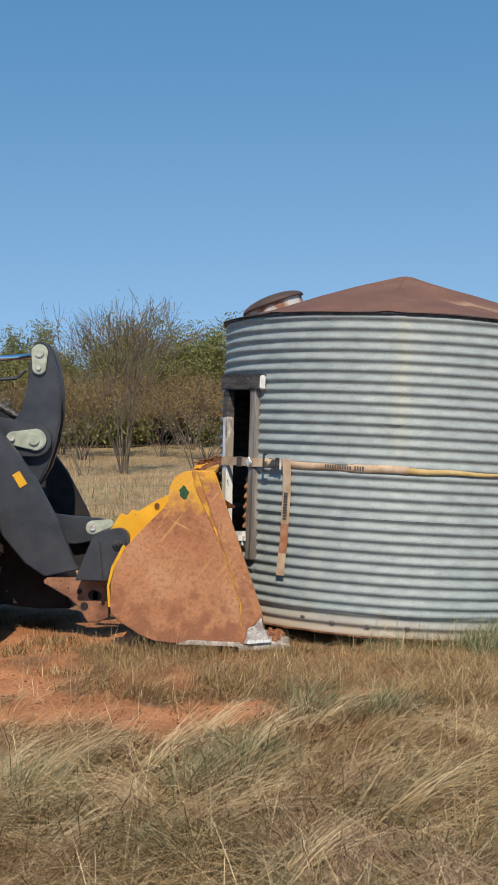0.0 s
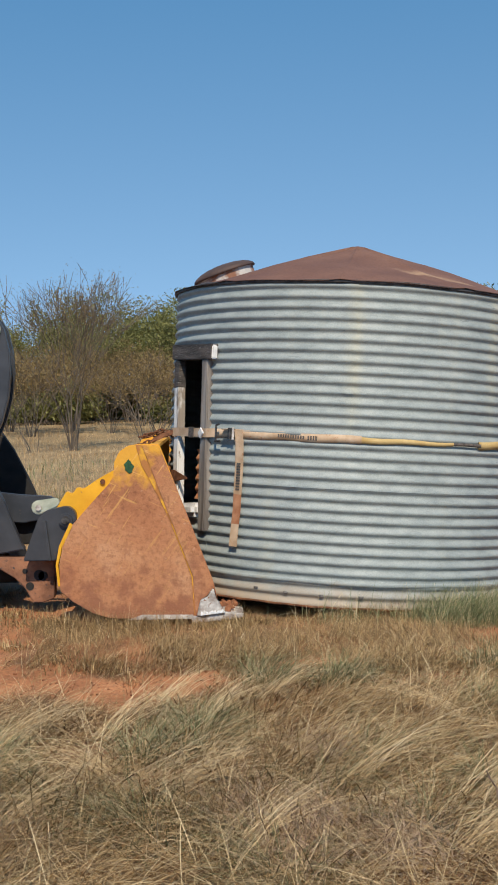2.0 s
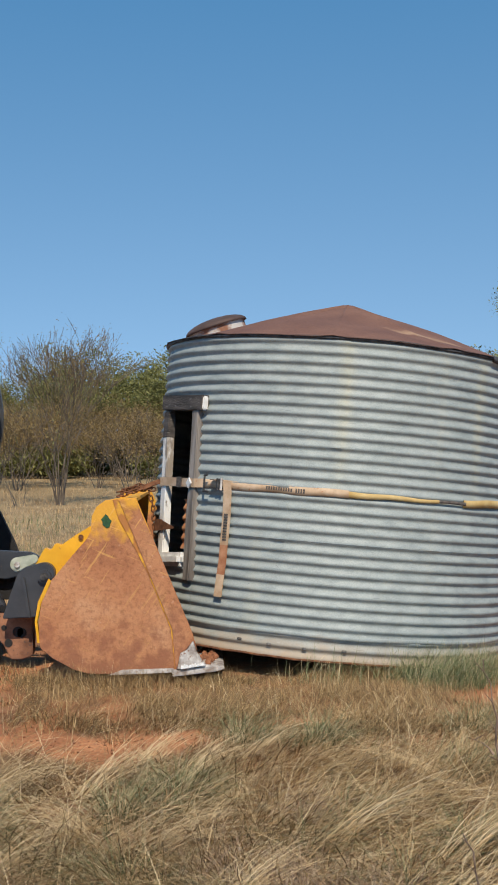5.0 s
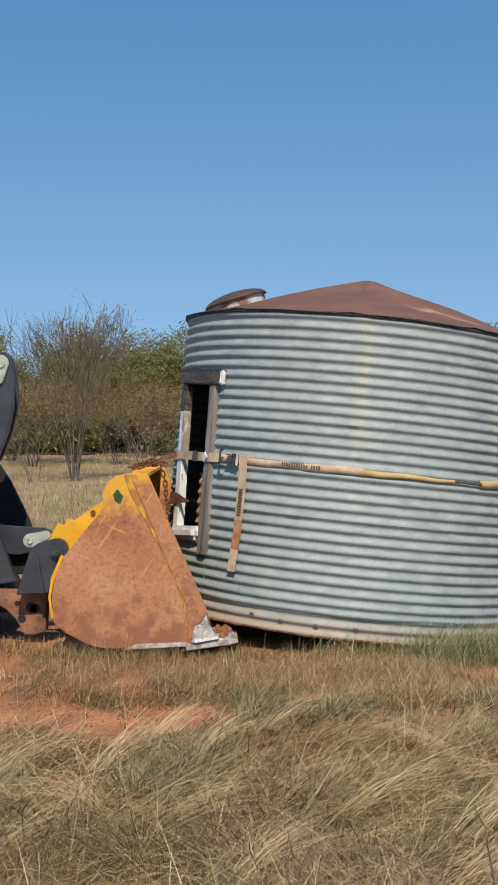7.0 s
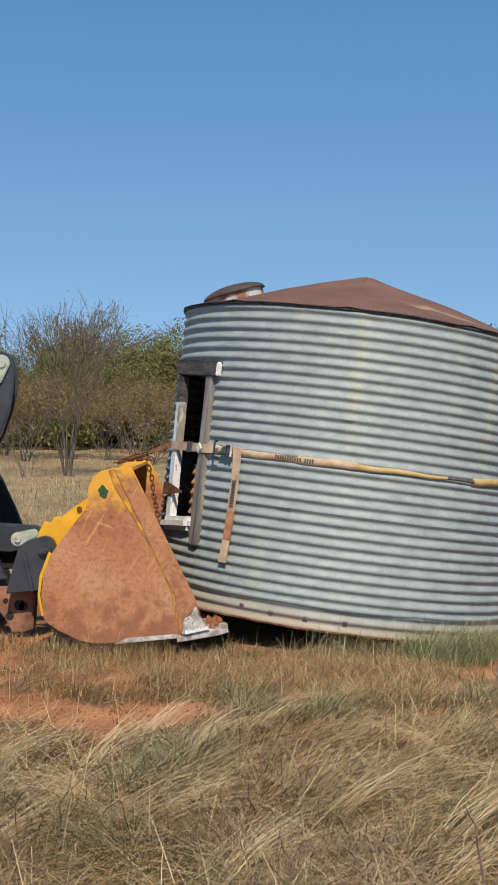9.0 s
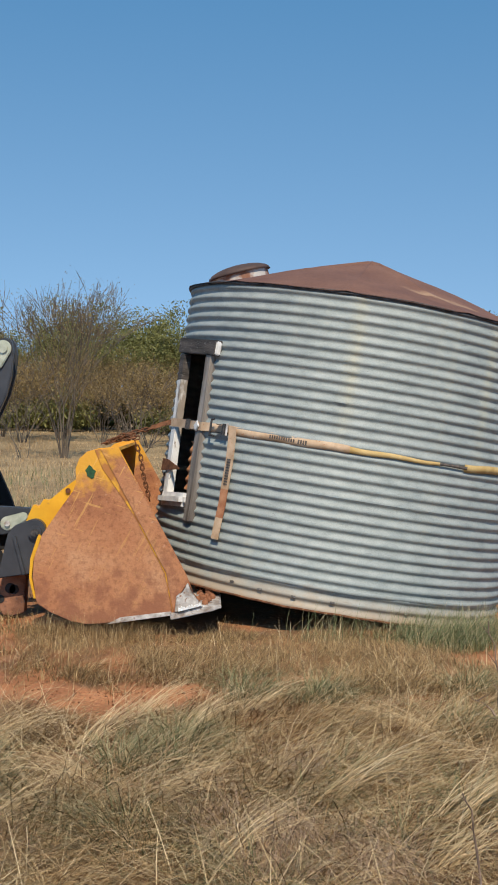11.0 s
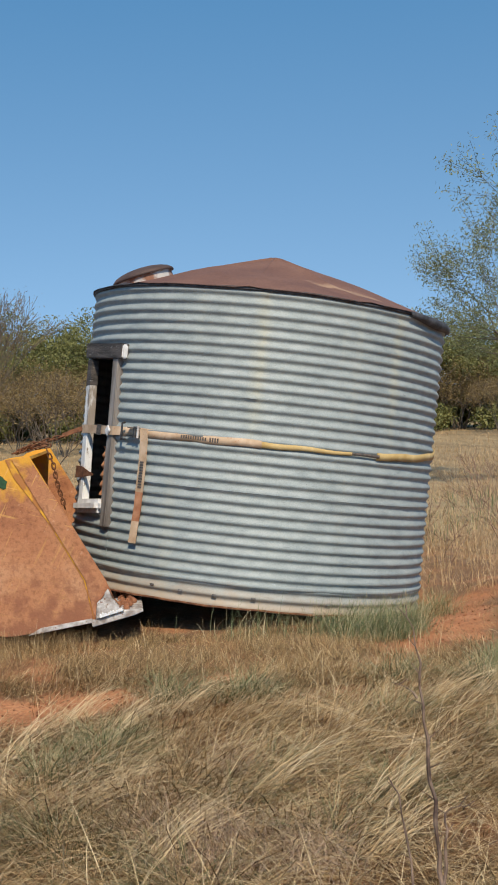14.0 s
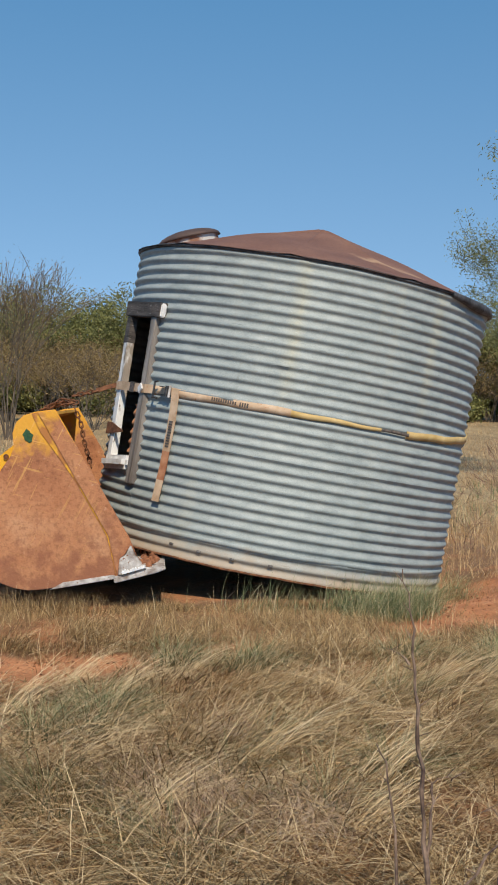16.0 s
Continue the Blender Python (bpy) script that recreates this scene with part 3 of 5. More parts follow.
    # sheet-metal lugs along the foot of the wall
    for a, z in ((-122, 0.085), (-113, 0.075), (-103, 0.07), (-92, 0.075), (-70, 0.07)):
        bm = box((0.007, 0.032, 0.014), Matrix.Rotation(radians(a), 4, "Z") @ pose(R + 0.010, 0, z, 0, 0, 0), 0.003)
        part("lug", bm, M["tab"], b, "small dull grey tab")
    # flattened ridge where the bottom hoop is riveted on
    hoop = bmesh.new()
    rings = []
    for i in range(n + 1):
        a = radians(190 + 170 * i / n)
        wob = 0.002 * math.sin(9 * a)
        rings.append([hoop.verts.new((r * math.cos(a), r * math.sin(a), z + wob)) for r, z in ((R + 0.006, 0.140), (R + 0.013, 0.144), (R + 0.014, 0.162), (R + 0.006, 0.167))])
    for p, q in zip(rings, rings[1:]):
        for k in range(3):
            hoop.faces.new((p[k], q[k], q[k + 1], p[k + 1]))
    part("hoop", hoop, M["zinc"], b, "galvanised hoop near the wall's foot", smooth=True)
    # eave sheet bent out and down on one side
    flap = bmesh.new()
    rings = []
    for i in range(25):
        f = i / 24
        a = radians(-50 + 66 * f)
        bulge = math.sin(math.pi * min(1, f * 1.5)) * (0.7 + 0.3 * math.sin(9 * f))
        rings.append([flap.verts.new((r * math.cos(a), r * math.sin(a), z)) for r, z in ((R + 0.012, 2.030), (R + 0.030 + 0.022 * bulge, 2.018), (R + 0.030 + 0.030 * bulge, 1.998 - 0.030 * bulge), (R + 0.012, 1.990 - 0.040 * bulge))])
    for p, q in zip(rings, rings[1:]):
        for k in range(3):
            flap.faces.new((p[k], q[k], q[k + 1], p[k + 1]))
    part("eave_flap", flap, M["rim"], b, "dark eave sheet bent outward", smooth=True)
    return b


grain_bin = build_bin()


# ---- cargo strap round the bin ----
def band(a0, a1, z, width, r=R + 0.012, n=48, sag=0.0, w1=None):
    bm = bmesh.new()
    w1 = width if w1 is None else w1
    sides = []
    for rr in (r, r - 0.004):
        row = []
        for i in range(n + 1):
            f = i / n
            a, w = radians(a0 + (a1 - a0) * f), width + (w1 - width) * f
            zz = z(a0 + (a1 - a0) * f) + 0.003 * math.sin(a * 21)
            row.append([bm.verts.new((rr * math.cos(a), rr * math.sin(a), zz + s * w / 2)) for s in (-1, 1)])
        sides.append(row)
    o, k = sides
    for i in range(n):
        bm.faces.new((o[i][0], o[i + 1][0], o[i + 1][1], o[i][1]))
        bm.faces.new((k[i][1], k[i + 1][1], k[i + 1][0], k[i][0]))
        bm.faces.new((o[i][1], o[i + 1][1], k[i + 1][1], k[i][1]))
        bm.faces.new((k[i][0], k[i + 1][0], o[i + 1][0], o[i][0]))
    return bm


def ribbon(points, width, mat_up, thick=0.004):
    """A flat strip through points, its width along mat_up."""
    bm = bmesh.new()
    up = Vector(mat_up).normalized()
    rows = []
    for i, p in enumerate(points):
        d = (Vector(points[min(i + 1, len(points) - 1)]) - Vector(points[max(i - 1, 0)])).normalized()
        nrm = d.cross(up).normalized()
        rows.append([bm.verts.new(Vector(p) + up * width / 2 * s + nrm * thick / 2 * k) for s, k in ((-1, -1), (1, -1), (1, 1), (-1, 1))])
    for a, c in zip(rows, rows[1:]):
        for k in range(4):
            bm.faces.new((a[k], a[(k + 1) % 4], c[(k + 1) % 4], c[k]))
    bm.faces.new(rows[0][::-1])
    bm.faces.new(rows[-1])
    return bm


def build_strap():
    s = thing("cargo_strap", (1.004, 8.806, 0.002), "tan ratchet cargo strap drawn round a steel bin", "strap")
    REST[s] = Vector()
    level = lambda a: 1.043 + (0.0 if a < -70 else 0.00001 * (a + 70) ** 2 * 2.2)
    part("webbing", band(-139, -94, level, 0.060, w1=0.050), M["web"], s, "dirty tan webbing", smooth=True)
    part("webbing", band(-94, -67, level, 0.040, R + 0.013, w1=0.022), M["web_yellow"], s, "yellowed webbing, half twisted", smooth=True)
    part("webbing", band(-67, -57, level, 0.020, R + 0.015, w1=0.022), M["ink"], s, "dark twisted fold of the webbing", smooth=True)
    part("webbing", band(-58, 20, level, 0.050, R + 0.014, w1=0.052), M["web_yellow"], s, "yellowed webbing", smooth=True)
    F = Matrix.Rotation(radians(-154.0), 4, "Z")
    pts = [F @ Vector(p) for p in ((1.250, 0.34, 1.045), (1.292, 0.27, 1.04), (1.296, 0.20, 1.04), (1.292, 0.0, 1.04), (1.294, -0.15, 1.038), (1.296, -0.235, 1.034))]
    part("webbing", ribbon(pts, 0.058, (0, 0, 1)), M["web"], s, "dirty tan webbing across the doorway")
    end = [F @ Vector((1.297, -0.225, 1.036)), Vector((-1.30, -0.363, 1.022)), Vector((-1.345, -0.362, 1.000)), Vector((-1.40, -0.360, 0.970))]
    # narrow end piece in a darker brown than the rest of the webbing
    part("webbing", ribbon(end, 0.036, (0, 0.3, 1)), M["rust"], s, "dark brown end of the webbing, drawn narrow")
    part("keeper", ribbon([F @ Vector(p) for p in ((1.299, 0.10, 1.04), (1.298, 0.03, 1.04))], 0.07, (0, 0, 1), 0.008), M["ink"], s, "black sleeve on the webbing")
    # white corner guard on the post
    g = box((0.012, 0.055, 0.055), F @ pose(1.302, 0.215, 1.038, 45, 0, 0), 0.004)
    part("corner_guard", g, M["white"], s, "white plastic corner guard")
    # ratchet: two cheeks, spool, handle
    Q = Matrix.Rotation(radians(-134.8), 4, "Z")
    for z in (1.018, 1.070):
        part("ratchet_cheek", box((0.030, 0.10, 0.005), Q @ pose(R + 0.030, 0.03, z), 0.002), M["steel"], s, "black steel ratchet cheek")
    part("ratchet_spool", rod(Q @ Vector((R + 0.034, 0.05, 1.008)), Q @ Vector((R + 0.034, 0.05, 1.08)), 0.015), M["steel"], s, "ratchet spool")
    part("ratchet_bar", rod(Q @ Vector((R + 0.045, 0.085, 1.005)), Q @ Vector((R + 0.045, 0.085, 1.085)), 0.008), M["bright"], s, "worn steel bar of the ratchet")
    hook = bmesh.new()
    for a, c in (((-0.06, 0.985), (-0.06, 1.095)), ((-0.06, 1.095), (-0.035, 1.10)), ((-0.06, 0.995), (-0.02, 0.990))):
        rod(Q @ Vector((R + 0.05, a[0], a[1])), Q @ Vector((R + 0.05, c[0], c[1])), 0.007, sides=8, bm=hook)
    part("ratchet_handle", hook, M["steel"], s, "black steel ratchet handle")
    # hanging tail
    W = lambda a, z, r: Vector((r * math.cos(radians(a)), r * math.sin(radians(a)), z))
    side = W(-129.5 + 90, 0, 1)
    tail = [W(-130.0, 1.07, R + 0.024), W(-129.4, 1.0, R + 0.026), W(-129.2, 0.85, R + 0.022), W(-129.2, 0.66, R + 0.026)]
    low = [W(-129.2, 0.66, R + 0.026), W(-129.3, 0.56, R + 0.023), W(-129.6, 0.47, R + 0.024)]
    end = [W(-129.6, 0.47, R + 0.024), W(-129.7, 0.40, R + 0.027), W(-129.8, 0.328, R + 0.030)]
    part("strap_tail", ribbon(tail, 0.062, side), M["web"], s, "tan loose end of the strap")
    part("strap_tail", ribbon(low, 0.060, side), M["web_stain"], s, "red-stained loose end of the strap")
    part("strap_tail", ribbon(end, 0.060, side), M["web"], s, "tan loose end of the strap")
    # the maker's print, as plain bars
    for k in range(15):
        a = -117.5 + k * 0.72 + (0.7 if k > 10 else 0)
        part("print_bar", band(a, a + 0.50, lambda q: 1.043, 0.021 if k < 11 else 0.028, R + 0.0145, n=2), M["ink"], s)
    for k in range(10):
        z = 0.86 - k * 0.018
        part("print_bar", ribbon([W(-129.2, z, R + 0.030), W(-129.2, z - 0.011, R + 0.030)], 0.030, side, 0.002), M["ink"], s)
    return s


cargo_strap = build_strap()


# ---- wheel loader ----
REF = (-0.946, 0.348)
PLATE = [(-0.841, 0.234), (-0.847, 0.276), (-0.840, 0.40), (-0.815, 0.51), (-0.741, 0.645), (-0.60, 0.785), (-0.505, 0.875), (-0.474, 0.925), (-0.462, 1.01), (-0.426, 1.068), (-0.373, 1.099), (-0.303, 1.106), (-0.182, 1.095), (-0.035, 0.626), (0.085, 0.241), (0.11, 0.10), (-0.048, 0.020), (-0.489, 0.045), (-0.575, 0.058), (-0.66, 0.092), (-0.775, 0.170)]
NEAR, FAR = 7.5, 9.75


def capsule(a, b, ra, rb, y0, y1):
    """A plate with two round ends of different size."""
    (x0, z0), (x1, z1) = a, b
    t = math.degrees(math.atan2(z1 - z0, x1 - x0))
    return prism(arc(x1, z1, rb, t - 90, t + 90, 12) + arc(x0, z0, ra, t + 90, t + 270, 12), y0, y1, 0.006)


def build_bucket(loader):
    c = (REF[0], 8.5, REF[1])
    shell = bmesh.new()
    prof = [(0.04, 0.018), (-0.25, 0.035), (-0.489, 0.065), (-0.575, 0.08), (-0.65, 0.115), (-0.745, 0.19), (-0.81, 0.32), (-0.80, 0.50), (-0.735, 0.63), (-0.60, 0.77), (-0.50, 0.88), (-0.44, 1.0), (-0.34, 1.07), (-0.20, 1.085)]
    rings = []
    for i, (x, z) in enumerate(prof):
        a, b = Vector(prof[max(i - 1, 0)]), Vector(prof[min(i + 1, len(prof) - 1)])
        d = (b - a).normalized()
        nx, nz = d.y * 0.02, -d.x * 0.02
        rings.append([shell.verts.new(p) for p in ((x, NEAR + 0.02, z), (x, FAR - 0.02, z), (x + nx, FAR - 0.02, z + nz), (x + nx, NEAR + 0.02, z + nz))])
    for a, b in zip(rings, rings[1:]):
        for k in range(4):
            shell.faces.new((a[k], a[(k + 1) % 4], b[(k + 1) % 4], b[k]))
    shell.faces.new(rings[0])
    shell.faces.new(rings[-1][::-1])
    bucket = part("bucket", shell, M["bucket"], loader, "rust-red loader bucket with yellow paint at its top edge", c)
    part("side_plate", prism(PLATE, NEAR, NEAR + 0.025), M["bucket"], bucket, "dirt-red side plate with yellow ear", c)
    part("side_plate", prism(PLATE, FAR - 0.025, FAR), M["bucket"], bucket, "dirt-red side plate with yellow ear", c)
    part("wear_plate", prism([(-0.290, 1.098), (-0.186, 1.091), (-0.037, 0.626), (0.082, 0.241), (0.107, 0.102), (-0.036, 0.026), (-0.036, 0.278)], NEAR - 0.014, NEAR - 0.001), M["wear"], bucket, "scraped wear plate along the bucket's mouth", c)
    part("edge_strip", prism([(-0.325, 1.10), (-0.290, 1.10), (-0.145, 0.63), (-0.152, 0.63), (-0.20, 0.75), (-0.255, 0.88), (-0.30, 0.98)], NEAR - 0.006, NEAR - 0.001, 0.001), M["worn_yellow"], bucket, "yellow edge worn through to rust", c)
    part("edge_strip", prism([(-0.152, 0.63), (-0.145, 0.63), (-0.036, 0.278), (-0.036, 0.03), (-0.043, 0.03), (-0.044, 0.278)], NEAR - 0.006, NEAR - 0.001, 0.001), M["worn_yellow"], bucket, "rusty yellow weld along the wear plate", c)
    part("bottom_edge", prism([(-0.45, 0.036), (-0.05, 0.014), (-0.05, 0.040), (-0.36, 0.062)], NEAR - 0.008, NEAR - 0.001, 0.002), M["bright"], bucket, "scraped grey bottom edge", c)
    part("cutting_edge", prism([(-0.06, -0.012), (0.20, -0.006), (0.262, 0.004), (0.256, 0.014), (0.12, 0.045), (-0.06, 0.030)], NEAR - 0.012, FAR + 0.012, 0.004), M["bright"], bucket, "worn bright steel cutting edge", c)
    part("lip_guard", prism([(-0.03, 0.03), (0.15, 0.03), (0.105, 0.13), (0.085, 0.20), (0.04, 0.15), (0.0, 0.13)], NEAR - 0.022, NEAR - 0.012, 0.005), M["bright"], bucket, "scuffed grey corner guard", c)
    part("back_rib", prism([(-0.885, 0.72), (-0.81, 0.826), (-0.775, 0.805), (-0.74, 0.848), (-0.705, 0.832), (-0.60, 0.892), (-0.50, 0.940), (-0.46, 0.915), (-0.60, 0.75), (-0.77, 0.61)], 7.86, 7.93, 0.006), M["yellow"], bucket, "yellow stepped rib behind the bucket", c)
    part("back_rib", prism([(-0.86, 0.27), (-0.865, 0.40), (-0.835, 0.52), (-0.76, 0.655), (-0.74, 0.63), (-0.82, 0.5), (-0.85, 0.40), (-0.845, 0.27)], NEAR + 0.004, NEAR + 0.05, 0.004), M["yellow"], bucket, "yellow back edge of the bucket", c)
    pts = [(math.cos(i * 0.5236) * (0.028 + 0.007 * math.sin(i * 3.9 + 1)), math.sin(i * 0.5236) * (0.038 + 0.008 * math.cos(i * 4.3))) for i in range(12)]
    part("emblem", prism([(-0.376 + x, 0.972 + z) for x, z in pts], NEAR - 0.004, NEAR - 0.0005, 0), M["green"], bucket, "dark green painted emblem", c)
    part("bolt", rod((-0.575, 7.845, 0.872), (-0.575, 7.862, 0.872), 0.016), M["rust"], bucket, "rusty bolt head", c)
    # near-white ragged bead along the corner guard
    for k in range(9):
        x = -0.005 + 0.0165 * k
        part("scraped_patch", prism([(x, 0.032 + 0.001 * k), (x + 0.017, 0.033 + 0.001 * k), (x + 0.017, 0.050 + 0.005 * math.sin(k * 2.3)), (x + 0.007, 0.060 + 0.006 * math.sin(k * 1.7)), (x, 0.050 + 0.005 * math.sin(k * 2.3 - 2.3))], NEAR - 0.030, NEAR - 0.021, 0.002), M["shine"], bucket, "near-white ragged bead at the bucket's corner", c)
    # dirt lying on the lip
    for _ in range(46):
        x, y = random.uniform(-0.12, 0.21), NEAR + 0.04 + abs(random.gauss(0, 0.45))
        clod = bmesh.new()
        bmesh.ops.create_icosphere(clod, subdivisions=2, radius=random.uniform(0.010, 0.024), matrix=pose(x, min(y, FAR - 0.1), 0.045))
        for v in clod.verts:
            v.co += Vector((noise.noise(v.co * 40), noise.noise(v.co * 40 + Vector((9, 0, 0))), noise.noise(v.co * 40 + Vector((0, 9, 0))))) * 0.016
        part("clod", clod, M["clod"], bucket, "red clod of earth", c)
    # coupler, black, pinned to the bucket
    bracket = part("coupler", prism([(-1.100, 0.412), (-1.03, 0.575), (-0.985, 0.675), (-0.935, 0.72)] + arc(-0.815, 0.670, 0.068, 100, -40, 8) + [(-0.835, 0.53), (-0.878, 0.45), (-0.893, 0.402)], 7.74, 7.82, 0.006), M["charcoal"], bucket, "charcoal-grey coupler bracket", c)
    part("coupler_web", prism([(-0.955, 0.66), (-0.935, 0.66), (-0.918, 0.405), (-0.938, 0.405)], 7.715, 7.745, 0.004), M["charcoal"], bucket, "stiffener of the coupler", c)
    part("pin", rod((-0.812, 7.715, 0.655), (-0.812, 7.745, 0.655), 0.042, sides=24), M["charcoal"], bucket, "pin head", c)
    part("pin_cap", rod((-0.812, 7.70, 0.655), (-0.812, 7.716, 0.655), 0.024, sides=20), M["steel"], bucket, "pin cap", c)
    part("lock_plate", capsule((-0.995, 0.735), (-0.89, 0.758), 0.046, 0.030, 7.86, 7.88), M["plated"], bucket, "pale plated locking plate", c)
    part("lock_pin", rod((-0.995, 7.845, 0.735), (-0.995, 7.862, 0.735), 0.018), M["bright"], bucket, "pin of the locking plate", c)
    return bucket


def build_tyre(loader, y0, y1, name):
    cx, cz, r = -2.27, 0.63, 0.655
    c = (cx, (y0 + y1) / 2, cz)
    bm = bmesh.new()
    prof = [(0.33, 0.06), (0.40, 0.01), (0.55, 0.0), (0.62, 0.03), (r, 0.09)]
    w = y1 - y0
    full = [(a, b) for a, b in prof] + [(a, w - b) for a, b in prof[::-1]]
    n = 64
    rings = [[bm.verts.new((cx + q * math.cos(2 * math.pi * i / n), y0 + y, cz + q * math.sin(2 * math.pi * i / n))) for q, y in full] for i in range(n)]
    for i in range(n):
        for k in range(len(full)):
            a, b = rings[i], rings[(i + 1) % n]
            j = (k + 1) % len(full)
            bm.faces.new((a[k], b[k], b[j], a[j]))
    tyre = part("tyre", bm, M["tyre"], loader, "dusty lugged tyre", c, True)
    for i in range(30):
        for side in (0, 1):
            lug = box((0.088, w * 0.50, 0.075), None, 0.018)
            for v in lug.verts:
                v.co.x += 0.22 * v.co.y * (1 if side else -1)
            a = 12 * (i + 0.5 * side)
            bmesh.ops.transform(lug, matrix=Matrix.Translation((cx, y0 + w * (0.26 + 0.48 * side), cz)) @ pose(0, 0, 0, 0, -a, 0) @ pose(0, 0, r - 0.004), verts=lug.verts)
            part("lug", lug, M["tyre"], tyre, origin=c)
    part("rim", rod((cx, y0 + 0.1, cz), (cx, y1 - 0.1, cz), 0.335, sides=40), M["yellow"], tyre, "yellow wheel rim", c)
    return tyre


def build_loader():
    base = (-2.6, 8.5, 0.0)
    L = thing("wheel_loader", base, "charcoal and yellow wheel loader with a rusty bucket against a bin", "wheel loader")
    bucket = build_bucket(L)
    pivot = (-3.6, 8.5, 1.6)
    outline = [(-3.7, 1.75), (-2.7, 1.80), (-2.1, 1.64), (-1.80, 1.505), (-1.62, 1.40), (-1.50, 1.24), (-1.373, 1.05), (-1.24, 0.78), (-1.125, 0.49), (-1.10, 0.455), (-1.33, 0.415), (-1.45, 0.50), (-1.603, 0.69), (-1.75, 0.90), (-2.0, 1.12), (-2.6, 1.35), (-3.7, 1.5)]
    boom = part("lift_arm", prism(outline, 7.93, 8.01, 0.008), M["charcoal"], L, "charcoal-grey lift arm", pivot)
    # far arm: near-black in place of charcoal, shade of the near arm painted in
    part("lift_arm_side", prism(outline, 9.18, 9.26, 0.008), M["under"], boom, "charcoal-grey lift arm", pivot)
    part("lift_arm_end", prism([(-1.315, 0.410), (-0.907, 0.395), (-0.912, 0.141), (-0.982, 0.117), (-1.045, 0.118), (-1.097, 0.211), (-1.16, 0.275), (-1.24, 0.325), (-1.33, 0.38)], 7.88, 8.02, 0.006), M["dusty"], boom, "rust-red dusty end of the lift arm", pivot)
    # flat near-black discs, the shade inside round holes given as colour
    for x, z, r in ((-1.005, 0.296, 0.034), (-0.980, 0.290, 0.030), (-1.094, 0.322, 0.017), (-1.064, 0.225, 0.026)):
        part("hole_ring", rod((x, 7.876, z), (x, 7.884, z), r, sides=20), M["under"], boom, "near-black disc painted as a shaded hole", pivot)
    # tube coloured near-black so that it sinks into the painted shade
    part("cross_tube", rod((-1.58, 8.0, 0.88), (-1.58, 9.2, 0.88), 0.07, sides=24), M["under"], boom, "cross tube between the arms", pivot)
    part("sticker", box((0.055, 0.004, 0.10), pose(-1.475, 7.926, 1.055, 0, -30, 0), 0.001), M["yellow"], boom, "yellow sticker", pivot)
    part("support", prism([(-2.4, 1.64), (-1.9, 1.50), (-1.62, 1.455), (-1.46, 1.425)] + arc(-1.435, 1.305, 0.115, 80, -80, 10) + [(-1.55, 1.195), (-1.66, 1.20), (-2.0, 1.25), (-2.4, 1.30)], 8.24, 8.29, 0.006), M["charcoal"], boom, "bell crank support plate", pivot)
    part("support", prism([(-2.4, 1.64), (-1.9, 1.50), (-1.62, 1.455), (-1.46, 1.425)] + arc(-1.435, 1.305, 0.115, 80, -80, 10) + [(-1.55, 1.195), (-1.66, 1.20), (-2.0, 1.25), (-2.4, 1.30)], 8.52, 8.57, 0.006), M["charcoal"], boom, "bell crank support plate", pivot)
    part("pin_plate", capsule((-1.575, 1.322), (-1.425, 1.31), 0.048, 0.075, 8.215, 8.235), M["plated"], boom, "pale plated pin plate", pivot)
    part("pin_head", rod((-1.43, 8.20, 1.31), (-1.43, 8.216, 1.31), 0.036), M["plated"], boom, "pin head", pivot)
    part("pin_bolt", rod((-1.578, 8.195, 1.322), (-1.578, 8.216, 1.322), 0.018, sides=6), M["bright"], boom, "bright bolt", pivot)
    # bell crank
    cp = (-1.46, 8.4, 1.305)
    shape = [(-1.435, 1.96), (-1.40, 1.985), (-1.36, 1.975), (-1.315, 1.90), (-1.275, 1.76), (-1.258, 1.613), (-1.268, 1.44), (-1.30, 1.29), (-1.36, 1.12), (-1.42, 1.02), (-1.52, 0.92), (-1.60, 0.92), (-1.66, 1.05), (-1.64, 1.30), (-1.585, 1.44), (-1.53, 1.52), (-1.485, 1.70), (-1.46, 1.86)]
    crank = part("bell_crank", prism(shape, 8.30, 8.36, 0.008), M["charcoal"], L, "charcoal-grey bell crank", cp)
    part("crank_side", prism(shape, 8.45, 8.51, 0.008), M["charcoal"], crank, "charcoal-grey bell crank", cp)
    part("pin_plate", capsule((-1.398, 1.80), (-1.392, 1.905), 0.046, 0.056, 8.275, 8.297), M["plated"], crank, "pale plated pin plate", cp)
    part("pin_head", rod((-1.392, 8.262, 1.905), (-1.392, 8.276, 1.905), 0.032), M["plated"], crank, "pin head", cp)
    part("pin_bolt", rod((-1.398, 8.258, 1.80), (-1.398, 8.276, 1.80), 0.016, sides=6), M["bright"], crank, "bright bolt", cp)
    # link from crank to bucket
    lp = (-1.2, 8.4, 0.75)
    part("bucket_link", prism([(-1.60, 0.86), (-1.40, 0.825), (-1.17, 0.79), (-0.98, 0.772), (-0.91, 0.73), (-0.95, 0.66), (-1.04, 0.62), (-1.16, 0.60), (-1.30, 0.62), (-1.60, 0.74)], 8.16, 8.22, 0.006), M["charcoal"], L, "charcoal-grey bucket link", lp)
    # added plate, its black colour stands for shade behind the link
    part("link_web", prism([(-1.42, 0.72), (-0.98, 0.70), (-1.02, 0.56), (-1.08, 0.415), (-1.24, 0.415), (-1.36, 0.55)], 8.24, 8.32, 0.006), M["under"], L, "near-black filler plate for the shade behind the bucket link")
    # tilt ram
    rp = (-1.45, 8.4, 1.885)
